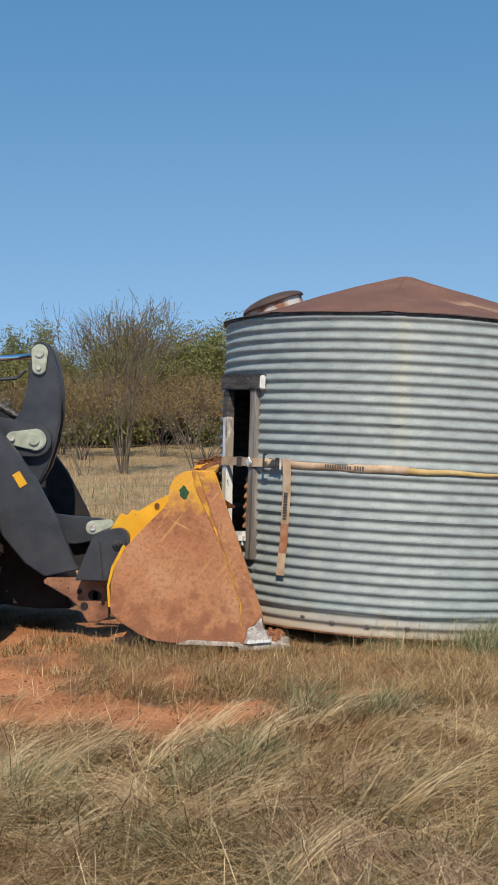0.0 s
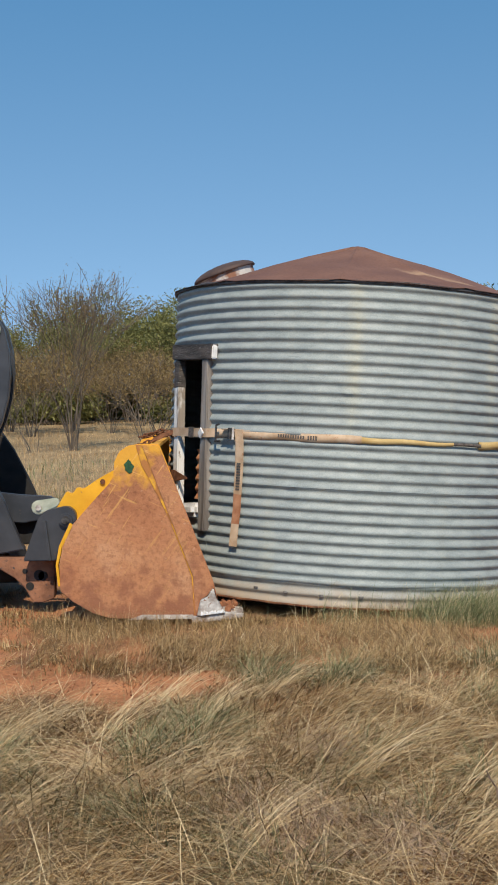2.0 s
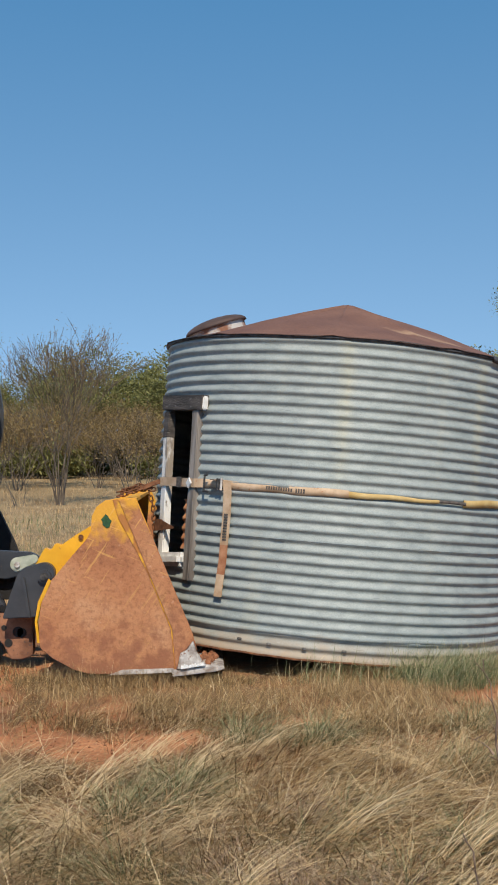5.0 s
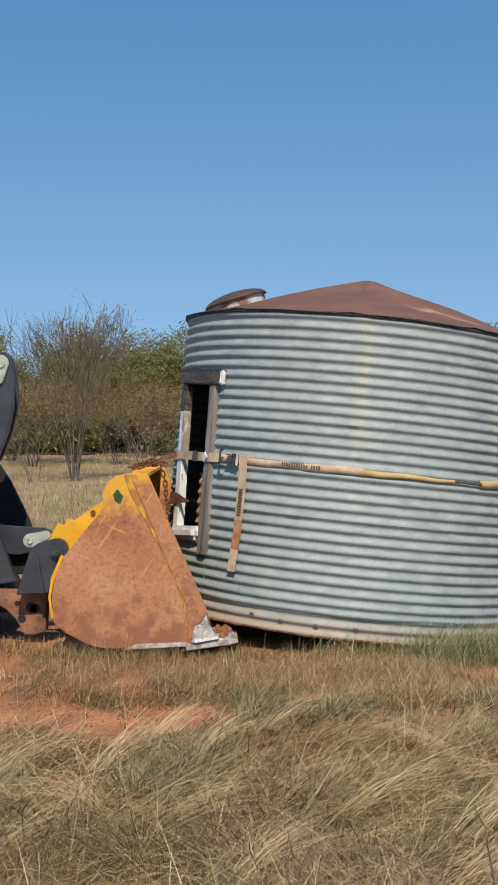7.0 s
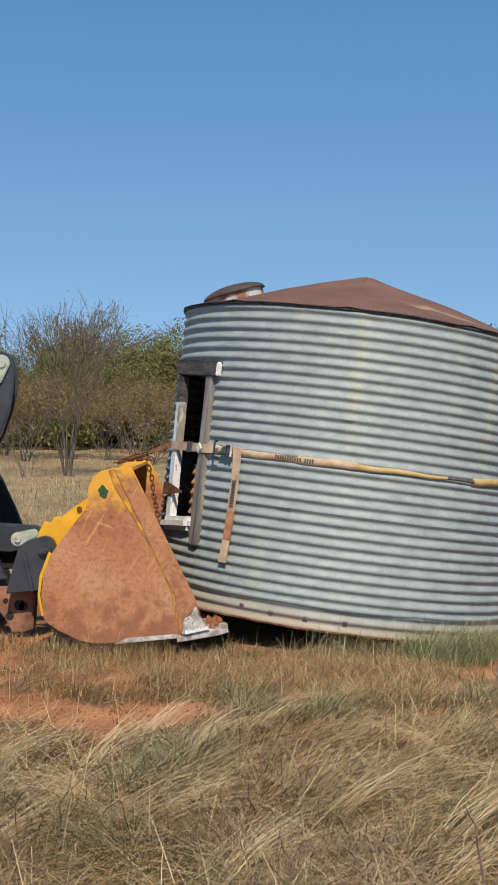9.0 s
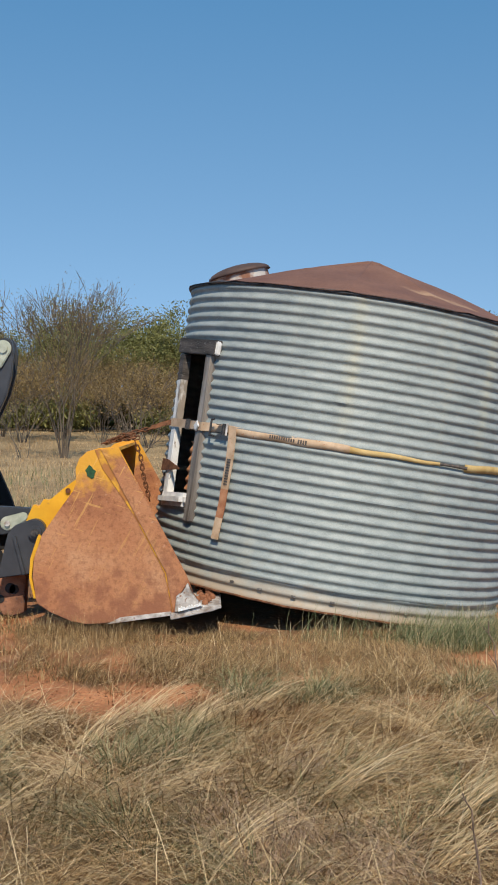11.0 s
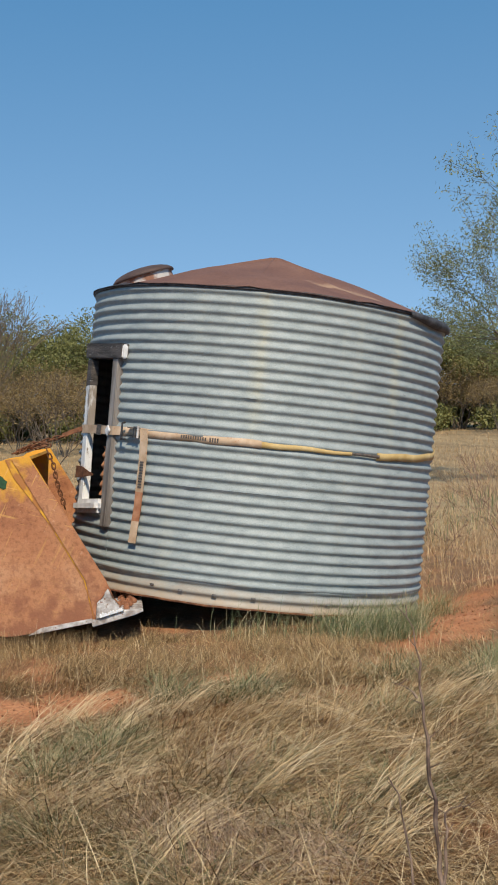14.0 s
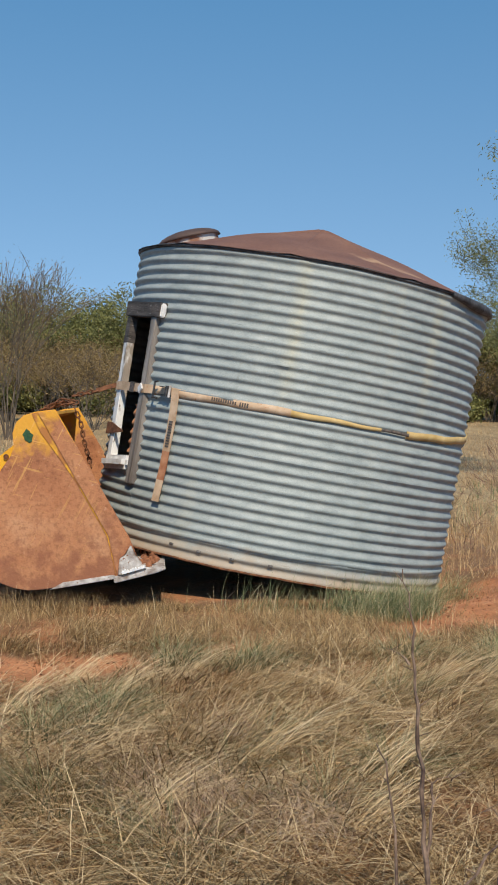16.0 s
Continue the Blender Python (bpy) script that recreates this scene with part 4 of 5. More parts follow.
    ram = part("tilt_ram", rod((-1.42, 8.405, 1.889), (-2.2, 8.405, 1.855), 0.021, sides=20), M["chrome"], L, "chromed ram rod", rp, True)
    part("ram_barrel", rod((-1.76, 8.405, 1.874), (-2.9, 8.405, 1.825), 0.052, sides=24), M["charcoal"], ram, "black ram barrel", rp, True)
    part("guard_bar", rod((-1.50, 8.33, 1.79), (-1.56, 8.33, 1.735), 0.010, bm=rod((-1.56, 8.33, 1.735), (-2.3, 8.33, 1.695), 0.012)), M["charcoal"], ram, "thin guard bar", rp)
    hose = bmesh.new()
    pts = [Vector((-2.4, 8.6, 1.74)), Vector((-2.0, 8.6, 1.66)), Vector((-1.75, 8.6, 1.56)), Vector((-1.60, 8.6, 1.46))]
    for a, b in zip(pts, pts[1:]):
        rod(a, b, 0.03, sides=12, bm=hose)
    part("hose", hose, M["steel"], boom, "black hydraulic hose", pivot)
    part("chassis", prism([(-3.8, 0.45), (-1.95, 0.45), (-1.80, 0.62), (-1.80, 0.95), (-2.1, 1.25), (-3.8, 1.25)], 8.12, 9.08, 0.02), M["charcoal"], L, "charcoal-grey front frame")
    # added block that fills the space under the loader with painted shade
    part("belly", prism([(-3.2, 0.30), (-2.0, 0.22), (-1.45, 0.14), (-1.22, 0.14), (-1.30, 0.34), (-1.55, 0.62), (-1.72, 0.95), (-3.2, 1.0)], 8.35, 9.0, 0.02), M["under"], L, "front frame underside, near-black for the shade beneath the machine")
    build_tyre(L, 7.42, 7.90, "tyre")
    build_tyre(L, 9.30, 9.78, "tyre")
    return L


loader = build_loader()


# ---- chain between bucket and strap ----
def link_mesh():
    bm = bmesh.new()
    n, m, w, l, r = 16, 6, 0.013, 0.012, 0.0055
    rings = []
    for i in range(n):
        a = 2 * math.pi * i / n
        cx, cy = math.cos(a) * w + (l if math.cos(a) > 0 else -l), math.sin(a) * w
        d = Vector((math.cos(a), math.sin(a), 0))
        rings.append([bm.verts.new(Vector((cx, cy, 0)) + d * r * math.cos(2 * math.pi * k / m) + Vector((0, 0, r * math.sin(2 * math.pi * k / m)))) for k in range(m)])
    for i in range(n):
        for k in range(m):
            a, b = rings[i], rings[(i + 1) % n]
            bm.faces.new((a[k], b[k], b[(k + 1) % m], a[(k + 1) % m]))
    return finish("link", bm, M["rust"], True)


def build_chain():
    c = thing("chain", (REF[0], 8.5, REF[1]), "rusty steel chain looped over the bucket's top edge", "chain")
    me = link_mesh()

    def run(points, turn=0):
        pts = [Vector(p) for p in points]
        k = 0
        for a, b in zip(pts, pts[1:]):
            steps = max(1, round((b - a).length / 0.036))
            for i in range(steps):
                ob = new("link", me)
                ob.parent = c
                q = (b - a).to_track_quat("X", "Z").to_matrix().to_4x4()
                ob.matrix_basis = Matrix.Translation(a + (b - a) * (i + 0.5) / steps - REST[c]) @ q @ pose(0, 0, 0, 90 * (k % 2) + turn + random.uniform(-12, 12), 0, random.uniform(-8, 8))
                k += 1
    run(((-0.36, 8.50, 1.125), (-0.26, 8.48, 1.135), (-0.17, 8.46, 1.125), (-0.10, 8.44, 1.12)))
    run(((-0.34, 8.55, 1.12), (-0.24, 8.53, 1.145), (-0.15, 8.50, 1.13)), 30)
    run(((-0.30, 8.46, 1.13), (-0.20, 8.45, 1.16), (-0.12, 8.45, 1.13)), 60)
    run(((-0.172, 9.1, 1.10), (-0.150, 9.1, 0.98), (-0.156, 9.1, 0.84), (-0.145, 9.1, 0.64)))
    return c


chain = build_chain()

# the strap's end link by link
for i in range(5):
    ob = new("link", chain.children[0].data)
    ob.parent = cargo_strap
    ob.matrix_basis = pose(-1.405 - 0.032 * i, -0.358, 0.966 - 0.013 * i, 90 * (i % 2) + 20, -23, random.uniform(-8, 8))


# ---- trees ----
def limbs(rng, start, direction, length, radius, depth, bm, tips, spread=0.6, droop=0.0, split=3, wiggle=0.22, sides=5, rmin=0.0):
    """A tapered limb that bends and forks; collects the ends and the points along the thin wood."""
    p, d, n = Vector(start), Vector(direction).normalized(), 3
    r = radius
    for i in range(n):
        d = (d + Vector((rng.gauss(0, wiggle), rng.gauss(0, wiggle), rng.gauss(0, wiggle * 0.6) - droop))).normalized()
        q = p + d * length / n
        r2 = r * 0.82
        rod(p, q, max(r, rmin), max(r2, rmin), sides if r > 0.02 else 3, bm, False)
        p, r = q, r2
        if depth <= 1:
            tips.append((p.copy(), d.copy()))
    if depth > 0:
        for _ in range(split if depth > 1 else 2):
            side = Vector((rng.gauss(0, 1), rng.gauss(0, 1), rng.gauss(0, 0.5))).normalized()
            limbs(rng, p, d + side * spread, length * rng.uniform(0.62, 0.85), r * 0.72, depth - 1, bm, tips, spread, droop, split, wiggle, sides, rmin)


def leaf_mesh(name, centres, spread, per, size, mat, seed, long=1.6):
    """Many small leaf blades scattered about the thin wood."""
    rng = np.random.RandomState(seed)
    c = np.repeat(np.array(centres), per, 0)
    c = c + np.clip(rng.normal(0, 1, c.shape), -1.35, 1.35) * np.array(spread)
    n = len(c)
    u = rng.normal(0, 1, (n, 3))
    u /= np.linalg.norm(u, axis=1)[:, None]
    v = np.cross(u, rng.normal(0, 1, (n, 3)))
    v /= np.linalg.norm(v, axis=1)[:, None]
    s = (size * rng.uniform(0.6, 1.4, n))[:, None]
    verts = np.stack([c - u * s * long, c + v * s * 0.6, c + u * s * long, c - v * s * 0.6], 1).reshape(-1, 3)
    me = bpy.data.meshes.new(name)
    me.from_pydata(verts, [], np.arange(n * 4).reshape(n, 4).tolist())
    me.materials.append(mat)
    return me


def tree(label, seed, height, stems, mat, per, size, spread, depth=4, fan=0.35, group="", wig=0.2, trunk_r=0.09, rmin=0.006, fork=0.55):
    rng = random.Random(seed)
    t = thing("tree", (0, 0, 0), label, "tree", group)
    bm, tips = bmesh.new(), []
    for k in range(stems):
        a = 6.283 * k / stems + rng.uniform(-0.4, 0.4)
        limbs(rng, (0.08 * math.cos(a), 0.08 * math.sin(a), -0.1), (fan * math.cos(a), fan * math.sin(a), 1), height * 0.30, trunk_r, depth, bm, tips, fork, 0.0, 3, wig, 5, rmin)
    part("trunk", bm, M["bark"], t)
    if per:
        ob = new("crown", leaf_mesh("crown", [p for p, _ in tips], spread, per, size, mat, seed))
        ob.parent = t
    return t


def plant_trees():
    rng = random.Random(5)
    spots = []
    green = "olive-green mesquite tree in a far thicket"
    kinds = [tree(green, 21 + k, 5.85 + 0.5 * k, 3, M["leaf"] if k != 2 else M["leaf_grey"], 38, 0.046, (0.27, 0.27, 0.22), 3, 0.5, "thicket", 0.2, 0.06) for k in range(4)]
    brown = [tree("browning shrub with fine bare twigs", 41 + k, 4.1, 8, M["leaf_brown"], 8, 0.024, (0.20, 0.20, 0.20), 3, 0.34, "thicket", 0.12, 0.024, 0.008) for k in range(3)]
    bushes = [tree("low dark green bush at a thicket's foot", 61 + k, 2.2, 5, M["leaf"], 24, 0.056, (0.30, 0.30, 0.26), 2, 0.9, "thicket", 0.2, 0.03) for k in range(2)]
    used = set()

    def put(kind, x, y, s):
        m = pose(x, y, float(ground_z(x, y)) - 0.02, 0, 0, rng.uniform(0, 360))
        if kind in used:
            ob = copy_thing(kind, m)
        else:
            used.add(kind)
            kind.matrix_basis = m
            ob = kind
        ob.scale = (s, s, s * rng.uniform(0.92, 1.08))
    for row, (y, step) in enumerate(((60, 1.9), (64, 3.4))):
        x = -18.0
        while x < 25:
            put(rng.choice(kinds), x + rng.uniform(-0.5, 0.5), y + rng.uniform(-1.3, 1.3), rng.uniform(0.92, 1.11) * (1 + 0.06 * row))
            x += step * rng.uniform(0.8, 1.2)
    x = -18.0
    while x < 25:
        put(rng.choice(bushes + brown), x, 57.5 + rng.uniform(-1.0, 1.0), rng.uniform(0.8, 1.25))
        x += rng.uniform(0.8, 1.4)
    for y in (66.0,):
        x = -19.0
        while x < 26:
            put(rng.choice(bushes), x, y + rng.uniform(-0.6, 0.6), rng.uniform(1.3, 1.9))
            x += rng.uniform(1.0, 1.6)
    for x, y, s, k in ((-6.9, 46, 1.05, 0), (-5.6, 48, 1.1, 1), (-3.9, 47, 0.9, 2), (-1.9, 44, 0.95, 1), (-8.4, 50, 1.1, 2), (-10.6, 49, 1.1, 0), (-0.6, 47, 0.9, 2), (-3.0, 52, 1.1, 0), (0.8, 50, 1.0, 1), (17.4, 52, 0.8, 2), (19.8, 50, 0.7, 0)):
        put(brown[k], x, y, s)
    for x, y, s in ((-1.65, 55, 0.95), (-0.5, 55.5, 0.8)):
        put(bushes[0], x, y, s)


plant_trees()


def lone_trees():
    # leafless tree standing in the field
    t = tree("bare grey tree with thin upright stems", 72, 5.8, 10, M["leaf_brown"], 2, 0.016, (0.12, 0.12, 0.12), 4, 0.13, "", 0.08, 0.028, 0.006, 0.34)
    t.matrix_basis = pose(-4.18, 36.7, -0.02, 0, 0, 40)
    t2 = tree("small bare sapling in dry grass", 75, 2.6, 3, M["leaf_grey"], 0, 0.03, (0.1, 0.1, 0.1), 3, 0.4, "", 0.15, 0.022)
    t2.matrix_basis = pose(-5.35, 36, -0.02, 0, 0, 10)
    t3 = tree("small bare sapling in dry grass", 79, 3.4, 4, M["leaf_brown"], 1, 0.03, (0.1, 0.1, 0.1), 3, 0.4, "", 0.15, 0.028)
    t3.matrix_basis = pose(-2.05, 39, -0.02, 0, 0, 70)
    # airy mesquite by itself
    big = thing("tree", (9.5, 22, -0.05), "airy grey-green mesquite tree with drooping twigs", "tree")
    REST[big] = Vector()
    rng = random.Random(91)
    bm, tips = bmesh.new(), []
    limbs(rng, (0, 0, -0.1), (0.1, 0.1, 1), 1.3, 0.17, 0, bm, [], 0.5, 0)
    for az, up, l in ((185, 1.35, 1.95), (168, 0.75, 1.9), (200, 1.9, 2.2), (120, 1.4, 2.0), (260, 1.2, 1.9), (20, 1.0, 2.0), (330, 0.9, 1.9), (178, 2.6, 2.4)):
        limbs(rng, (0, 0, 1.05), (math.cos(radians(az)), math.sin(radians(az)), up), l * 0.86, 0.075, 4, bm, tips, 0.5, 0.0, 3, 0.16, 5, 0.0035)
    part("trunk", bm, M["bark"], big)
    ob = new("crown", leaf_mesh("crown", [p for p, _ in tips], (0.10, 0.10, 0.09), 18, 0.014, M["leaf_grey"], 92, 2.4))
    ob.parent = big


lone_trees()


# ---- grass ----
def blades(name, x, y, length, azimuth, lean, width, curl, mat, label, seed, bends=3, lift=0.0, sway=0.0):
    """Curved tapering blades; lean is the angle from upright at the root, curl what is added along it."""
    rng = np.random.RandomState(seed)
    n = len(x)
    z = ground_z(x, y) - 0.004 + lift
    p = np.stack([x, y, z], -1)
    twist = rng.uniform(-0.9, 0.9, n)[:, None]
    side = np.stack([-np.sin(azimuth), np.cos(azimuth), np.zeros(n)], -1) * np.cos(twist) + np.array([0, 0, 1]) * np.sin(twist) * 0.5
    turn = rng.normal(0, 1, n) * sway
    pts = [p]
    for k in range(bends):
        f = k / (bends - 1)
        a = np.minimum(lean + curl * f, 2.1)
        az = azimuth + turn * f
        d = np.stack([np.sin(a) * np.cos(az), np.sin(a) * np.sin(az), np.cos(a)], -1)
        p = p + d * (length / bends)[:, None]
        p[:, 2] = np.maximum(p[:, 2], ground_z(p[:, 0], p[:, 1]) + 0.004 + 0.02 * rng.uniform(0, 1, n))
        pts.append(p)
    w = (width / 2)[:, None]
    rows = []
    for k, q in enumerate(pts[:-1]):
        f = 1 - 0.55 * k / (bends - 1)
        rows += [q - side * w * f, q + side * w * f]
    V = np.stack(rows + [pts[-1]], 1)
    m = 2 * bends + 1
    base = (np.arange(n) * m)[:, None]
    quads = np.concatenate([base + np.array([[2 * k, 2 * k + 1, 2 * k + 3, 2 * k + 2]]) for k in range(bends - 1)])
    tris = base + np.array([[m - 3, m - 2, m - 1]])
    me = bpy.data.meshes.new(name)
    me.vertices.add(n * m)
    me.vertices.foreach_set("co", V.reshape(-1).astype(np.float32))
    loops = np.concatenate([quads.reshape(-1), tris.reshape(-1)])
    me.loops.add(len(loops))
    me.loops.foreach_set("vertex_index", loops.astype(np.int32))
    nq, ntri = len(quads), len(tris)
    me.polygons.add(nq + ntri)
    me.polygons.foreach_set("loop_start", np.concatenate([np.arange(nq) * 4, nq * 4 + np.arange(ntri) * 3]).astype(np.int32))
    me.update(calc_edges=True)
    me.validate()
    me.materials.append(mat)
    return tagged(new(name, me), label, "grass", kind="stuff")


def inside_bin(x, y):
    return (np.hypot(x - 1.0, y - 8.83) < 1.24) | ((x > -0.85) & (x < 0.2) & (y > 7.46) & (y < 9.8))


def tufts(seed, n, x0, x1, y0, y1, per, radius):
    """Tuft centres spread over the ground, then roots about each."""
    rng = np.random.RandomState(seed)
    y = y0 + (y1 - y0) * rng.uniform(0, 1, n) ** 1.25
    x = x0 + (x1 - x0) * rng.uniform(0, 1, n)
    near = (x > -0.27 * y - 0.5) & (x < 0.42 * y + 0.5)
    keep = near & (rng.uniform(0, 1, n) < cover(x, y)) & ~inside_bin(x, y)
    x, y = x[keep], y[keep]
    k = np.repeat(np.arange(len(x)), per)
    return rng, k, x, y, x[k] + rng.normal(0, radius, len(k)), y[k] + rng.normal(0, radius, len(k))


def flow(x, y):
    """The way in which the flattened grass lies."""
    return 0.5 + 1.9 * wave(x, y, 15, 1.3) + 0.9 * wave(x, y, 16, 4.0)


# green tussocks: centre and radius
GREEN = ((0.0, 5.16, 0.16), (-0.82, 4.68, 0.20), (-0.70, 4.35, 0.14), (0.29, 6.07, 0.14), (0.64, 5.82, 0.12), (-0.19, 4.71, 0.15), (0.64, 4.60, 0.12), (1.91, 5.98, 0.20), (2.1, 6.3, 0.16), (0.36, 5.92, 0.10), (0.72, 5.95, 0.10), (0.02, 4.92, 0.14), (0.72, 3.83, 0.12), (-0.14, 3.95, 0.20), (0.25, 3.55, 0.14), (1.25, 5.3, 0.14), (1.0, 4.2, 0.12), (2.7, 7.3, 0.2), (1.45, 6.1, 0.12), (-0.45, 4.0, 0.14), (0.45, 4.25, 0.10), (1.6, 4.9, 0.14))
# bundles of long bleached stems: root, heading in degrees, length
WISPS = ((-0.26, 4.16, 4, 0.52), (-0.10, 4.20, 8, 0.45), (-0.36, 5.0, 38, 0.45), (0.05, 5.35, 30, 0.40), (-0.75, 5.05, 20, 0.45), (-0.95, 4.9, 40, 0.40), (-0.30, 4.45, 160, 0.35), (0.55, 4.35, 12, 0.50), (0.90, 4.05, 25, 0.45), (1.10, 5.05, 170, 0.45), (1.45, 5.4, 15, 0.5), (0.30, 5.55, 10, 0.4), (0.15, 3.75, 24, 0.4), (-0.6, 3.9, 30, 0.4), (1.3, 4.6, 200, 0.45), (0.75, 3.6, 15, 0.4), (1.75, 5.6, 8, 0.45), (-0.15, 5.6, 35, 0.32))


def mounds(seed, n, y0, y1, per, radius, hollow=-2.0):
    """Tussocks whose blades fan outward from the middle and fall over the way the grass lies."""
    rng = np.random.RandomState(seed)
    y = y0 + (y1 - y0) * rng.uniform(0, 1, n) ** 1.15
    x = rng.uniform(-0.36, 0.52, n) * y
    keep = (wave(x, y, 41, 3.2) > hollow + 0.25 * rng.normal(0, 1, n)) & (x > -0.27 * y - 0.3) & (x < 0.40 * y + 0.3) & (rng.uniform(0, 1, n) < cover(x, y)) & ~inside_bin(x, y)
    x, y = x[keep], y[keep]
    size = np.clip(rng.lognormal(0, 0.35, len(x)), 0.5, 1.9)
    k = np.repeat(np.arange(len(x)), np.maximum(4, per * size).astype(int))
    ang, r = rng.uniform(0, 6.2832, len(k)), np.sqrt(rng.uniform(0, 1, len(k)))
    rx, ry = x[k] + np.cos(ang) * r * radius * size[k], y[k] + np.sin(ang) * r * radius * size[k]
    lie = (flow(x, y) + rng.normal(0, 0.55, len(x)))[k]
    pull = rng.uniform(0.6, 2.6, len(x))[k]
    az = np.arctan2(np.sin(ang) * r + pull * np.sin(lie), np.cos(ang) * r + pull * np.cos(lie)) + rng.normal(0, 0.42, len(k))
    return rng, k, size, rx, ry, r, az


def grow():
    # low brown thatch over the soil
    rng, k, tx, ty, x, y = tufts(2, 4600, -2.6, 4.2, 2.9, 9.2, 20, 0.085)
    n = len(x)
    az = flow(tx, ty)[k] + rng.normal(0, 1.2, n)
    blades("brown_thatch", x, y, rng.uniform(0.07, 0.22, n) * np.clip((8.0 - y) / 1.5, 0.4, 1), az, rng.uniform(0.8, 1.5, n), rng.uniform(0.0020, 0.0048, n), rng.uniform(0.0, 0.6, n), M["brown_straw"], "low brown thatch of dead grass", 2)
    # drooping tussocks of dry grass
    rng, k, size, x, y, r, az = mounds(1, 1600, 2.9, 6.6, 39, 0.080, -0.5)
    n = len(x)
    low = np.clip((6.7 - y) / 1.6, 0.35, 1) * np.clip(0.85 + 0.40 * wave(x, y, 22, 3.0), 0.4, 1.35)
    blades("dry_grass", x, y, rng.uniform(0.14, 0.42, n) * size[k] ** 0.6 * low, az, rng.uniform(0.45, 1.05, n) + 0.25 * r, 0.0017 + 0.0031 * rng.uniform(0, 1, n) ** 1.5, rng.uniform(0.4, 1.1, n), M["straw"], "matted straw-coloured dry grass over red earth", 1, 4, 0.0, 0.35)
    rng, k, size, x, y, r, az = mounds(7, 700, 2.9, 5.6, 34, 0.10, 0.0)
    n = len(x)
    blades("pale_grass", x, y, rng.uniform(0.12, 0.34, n), az, rng.uniform(0.6, 1.2, n) + 0.2 * r, rng.uniform(0.0018, 0.0042, n), rng.uniform(0.5, 1.2, n), M["pale"], "thick pale straw bent over by the wind", 11, 4, 0.0, 0.4)
    # combed mat close by
    rng, k, size, x, y, r, az = mounds(37, 420, 2.7, 4.5, 38, 0.11)
    n = len(x)
    blades("combed_grass", x, y, rng.uniform(0.12, 0.34, n), az, rng.uniform(0.8, 1.35, n), 0.0015 + 0.0029 * rng.uniform(0, 1, n) ** 1.5, rng.uniform(0.1, 0.7, n), M["straw"], "combed mat of dry grass lying flat", 38, 4, 0.02, 0.4)
    # stray stems lying every way
    rng = np.random.RandomState(17)
    n = 7000
    y = 2.9 + 4.3 * rng.uniform(0, 1, n) ** 1.2
    x = rng.uniform(-0.32, 0.46, n) * y
    ok = (rng.uniform(0, 1, n) < cover(x, y)) & ~inside_bin(x, y)
    x, y = x[ok], y[ok]
    n = len(x)
    blades("stray_grass", x, y, rng.uniform(0.12, 0.38, n) * np.clip((7.3 - y) / 2, 0.35, 1), rng.uniform(0, 6.2832, n), rng.uniform(0.7, 1.5, n), rng.uniform(0.0018, 0.0034, n), rng.uniform(0.0, 0.7, n), M["wisp"], "single bleached stems across matted grass", 18, 3, 0.03)
    # bundles of long bleached stems, swept flat
    X, Y, A, L = [], [], [], []
    for wx, wy, head, length in WISPS:
        m = 46
        X.append(wx + rng.normal(0, 0.035, m))
        Y.append(wy + rng.normal(0, 0.030, m))
        A.append(radians(head) + rng.normal(0, 0.10, m))
        L.append(length * rng.uniform(0.6, 1.1, m))
    x, y, az, ln = (np.concatenate(v) for v in (X, Y, A, L))
    n = len(x)
    blades("bleached_grass", x, y, ln, az, rng.uniform(0.75, 1.15, n), rng.uniform(0.0020, 0.0040, n), rng.uniform(0.4, 0.8, n), M["wisp"], "long bleached grass stems swept flat", 8, 4, 0.05, 0.12)
    # fluffy pinkish patches
    X, Y = [], []
    for cx, cy, rad, m in ((0.36, 3.82, 0.17, 1500), (0.62, 3.66, 0.12, 700), (0.50, 4.75, 0.10, 420), (-0.55, 3.75, 0.13, 600), (0.12, 4.05, 0.09, 350)):
        X.append(rng.normal(cx, rad * 0.6, m))
        Y.append(rng.normal(cy, rad, m))
    x, y = np.concatenate(X), np.concatenate(Y)
    n = len(x)
    blades("seed_grass", x, y, rng.uniform(0.05, 0.16, n), rng.uniform(0, 6.2832, n), rng.uniform(0.5, 1.5, n), rng.uniform(0.0013, 0.0028, n), rng.uniform(-0.3, 0.7, n), M["rosy"], "fluffy pinkish seed grass among straw", 19, 3, 0.05, 0.8)
    # green tussocks
    X, Y, A, L, S = [], [], [], [], []
    for cx, cy, rad in GREEN:
        m = int(8800 * rad ** 1.5)
        ang, r = rng.uniform(0, 6.2832, m), rng.uniform(0, 1, m) ** 0.6
        X.append(cx + np.cos(ang) * r * rad)
        Y.append(cy + np.sin(ang) * r * rad * 1.2)
        lie = float(flow(np.array(cx), np.array(cy)))
        A.append(np.arctan2(np.sin(ang) + 0.7 * np.sin(lie), np.cos(ang) + 0.7 * np.cos(lie)) + rng.normal(0, 0.5, m))
        L.append(rng.uniform(0.12, 0.30, m))
        S.append(0.1 + 0.6 * r)
    x, y, az, ln, lean = (np.concatenate(v) for v in (X, Y, A, L, S))
    n = len(x)
    blades("green_grass", x, y, ln, az, lean + rng.uniform(0, 0.3, n), rng.uniform(0.0014, 0.0030, n), rng.uniform(0.5, 1.5, n), M["green_blade"], "faded green grass tussocks among straw", 3, 4, 0.0, 0.3)
    # scattered green blades through the straw
    rng, k, size, x, y, r, az = mounds(23, 460, 2.9, 6.4, 26, 0.10, 0.1)
    n = len(x)
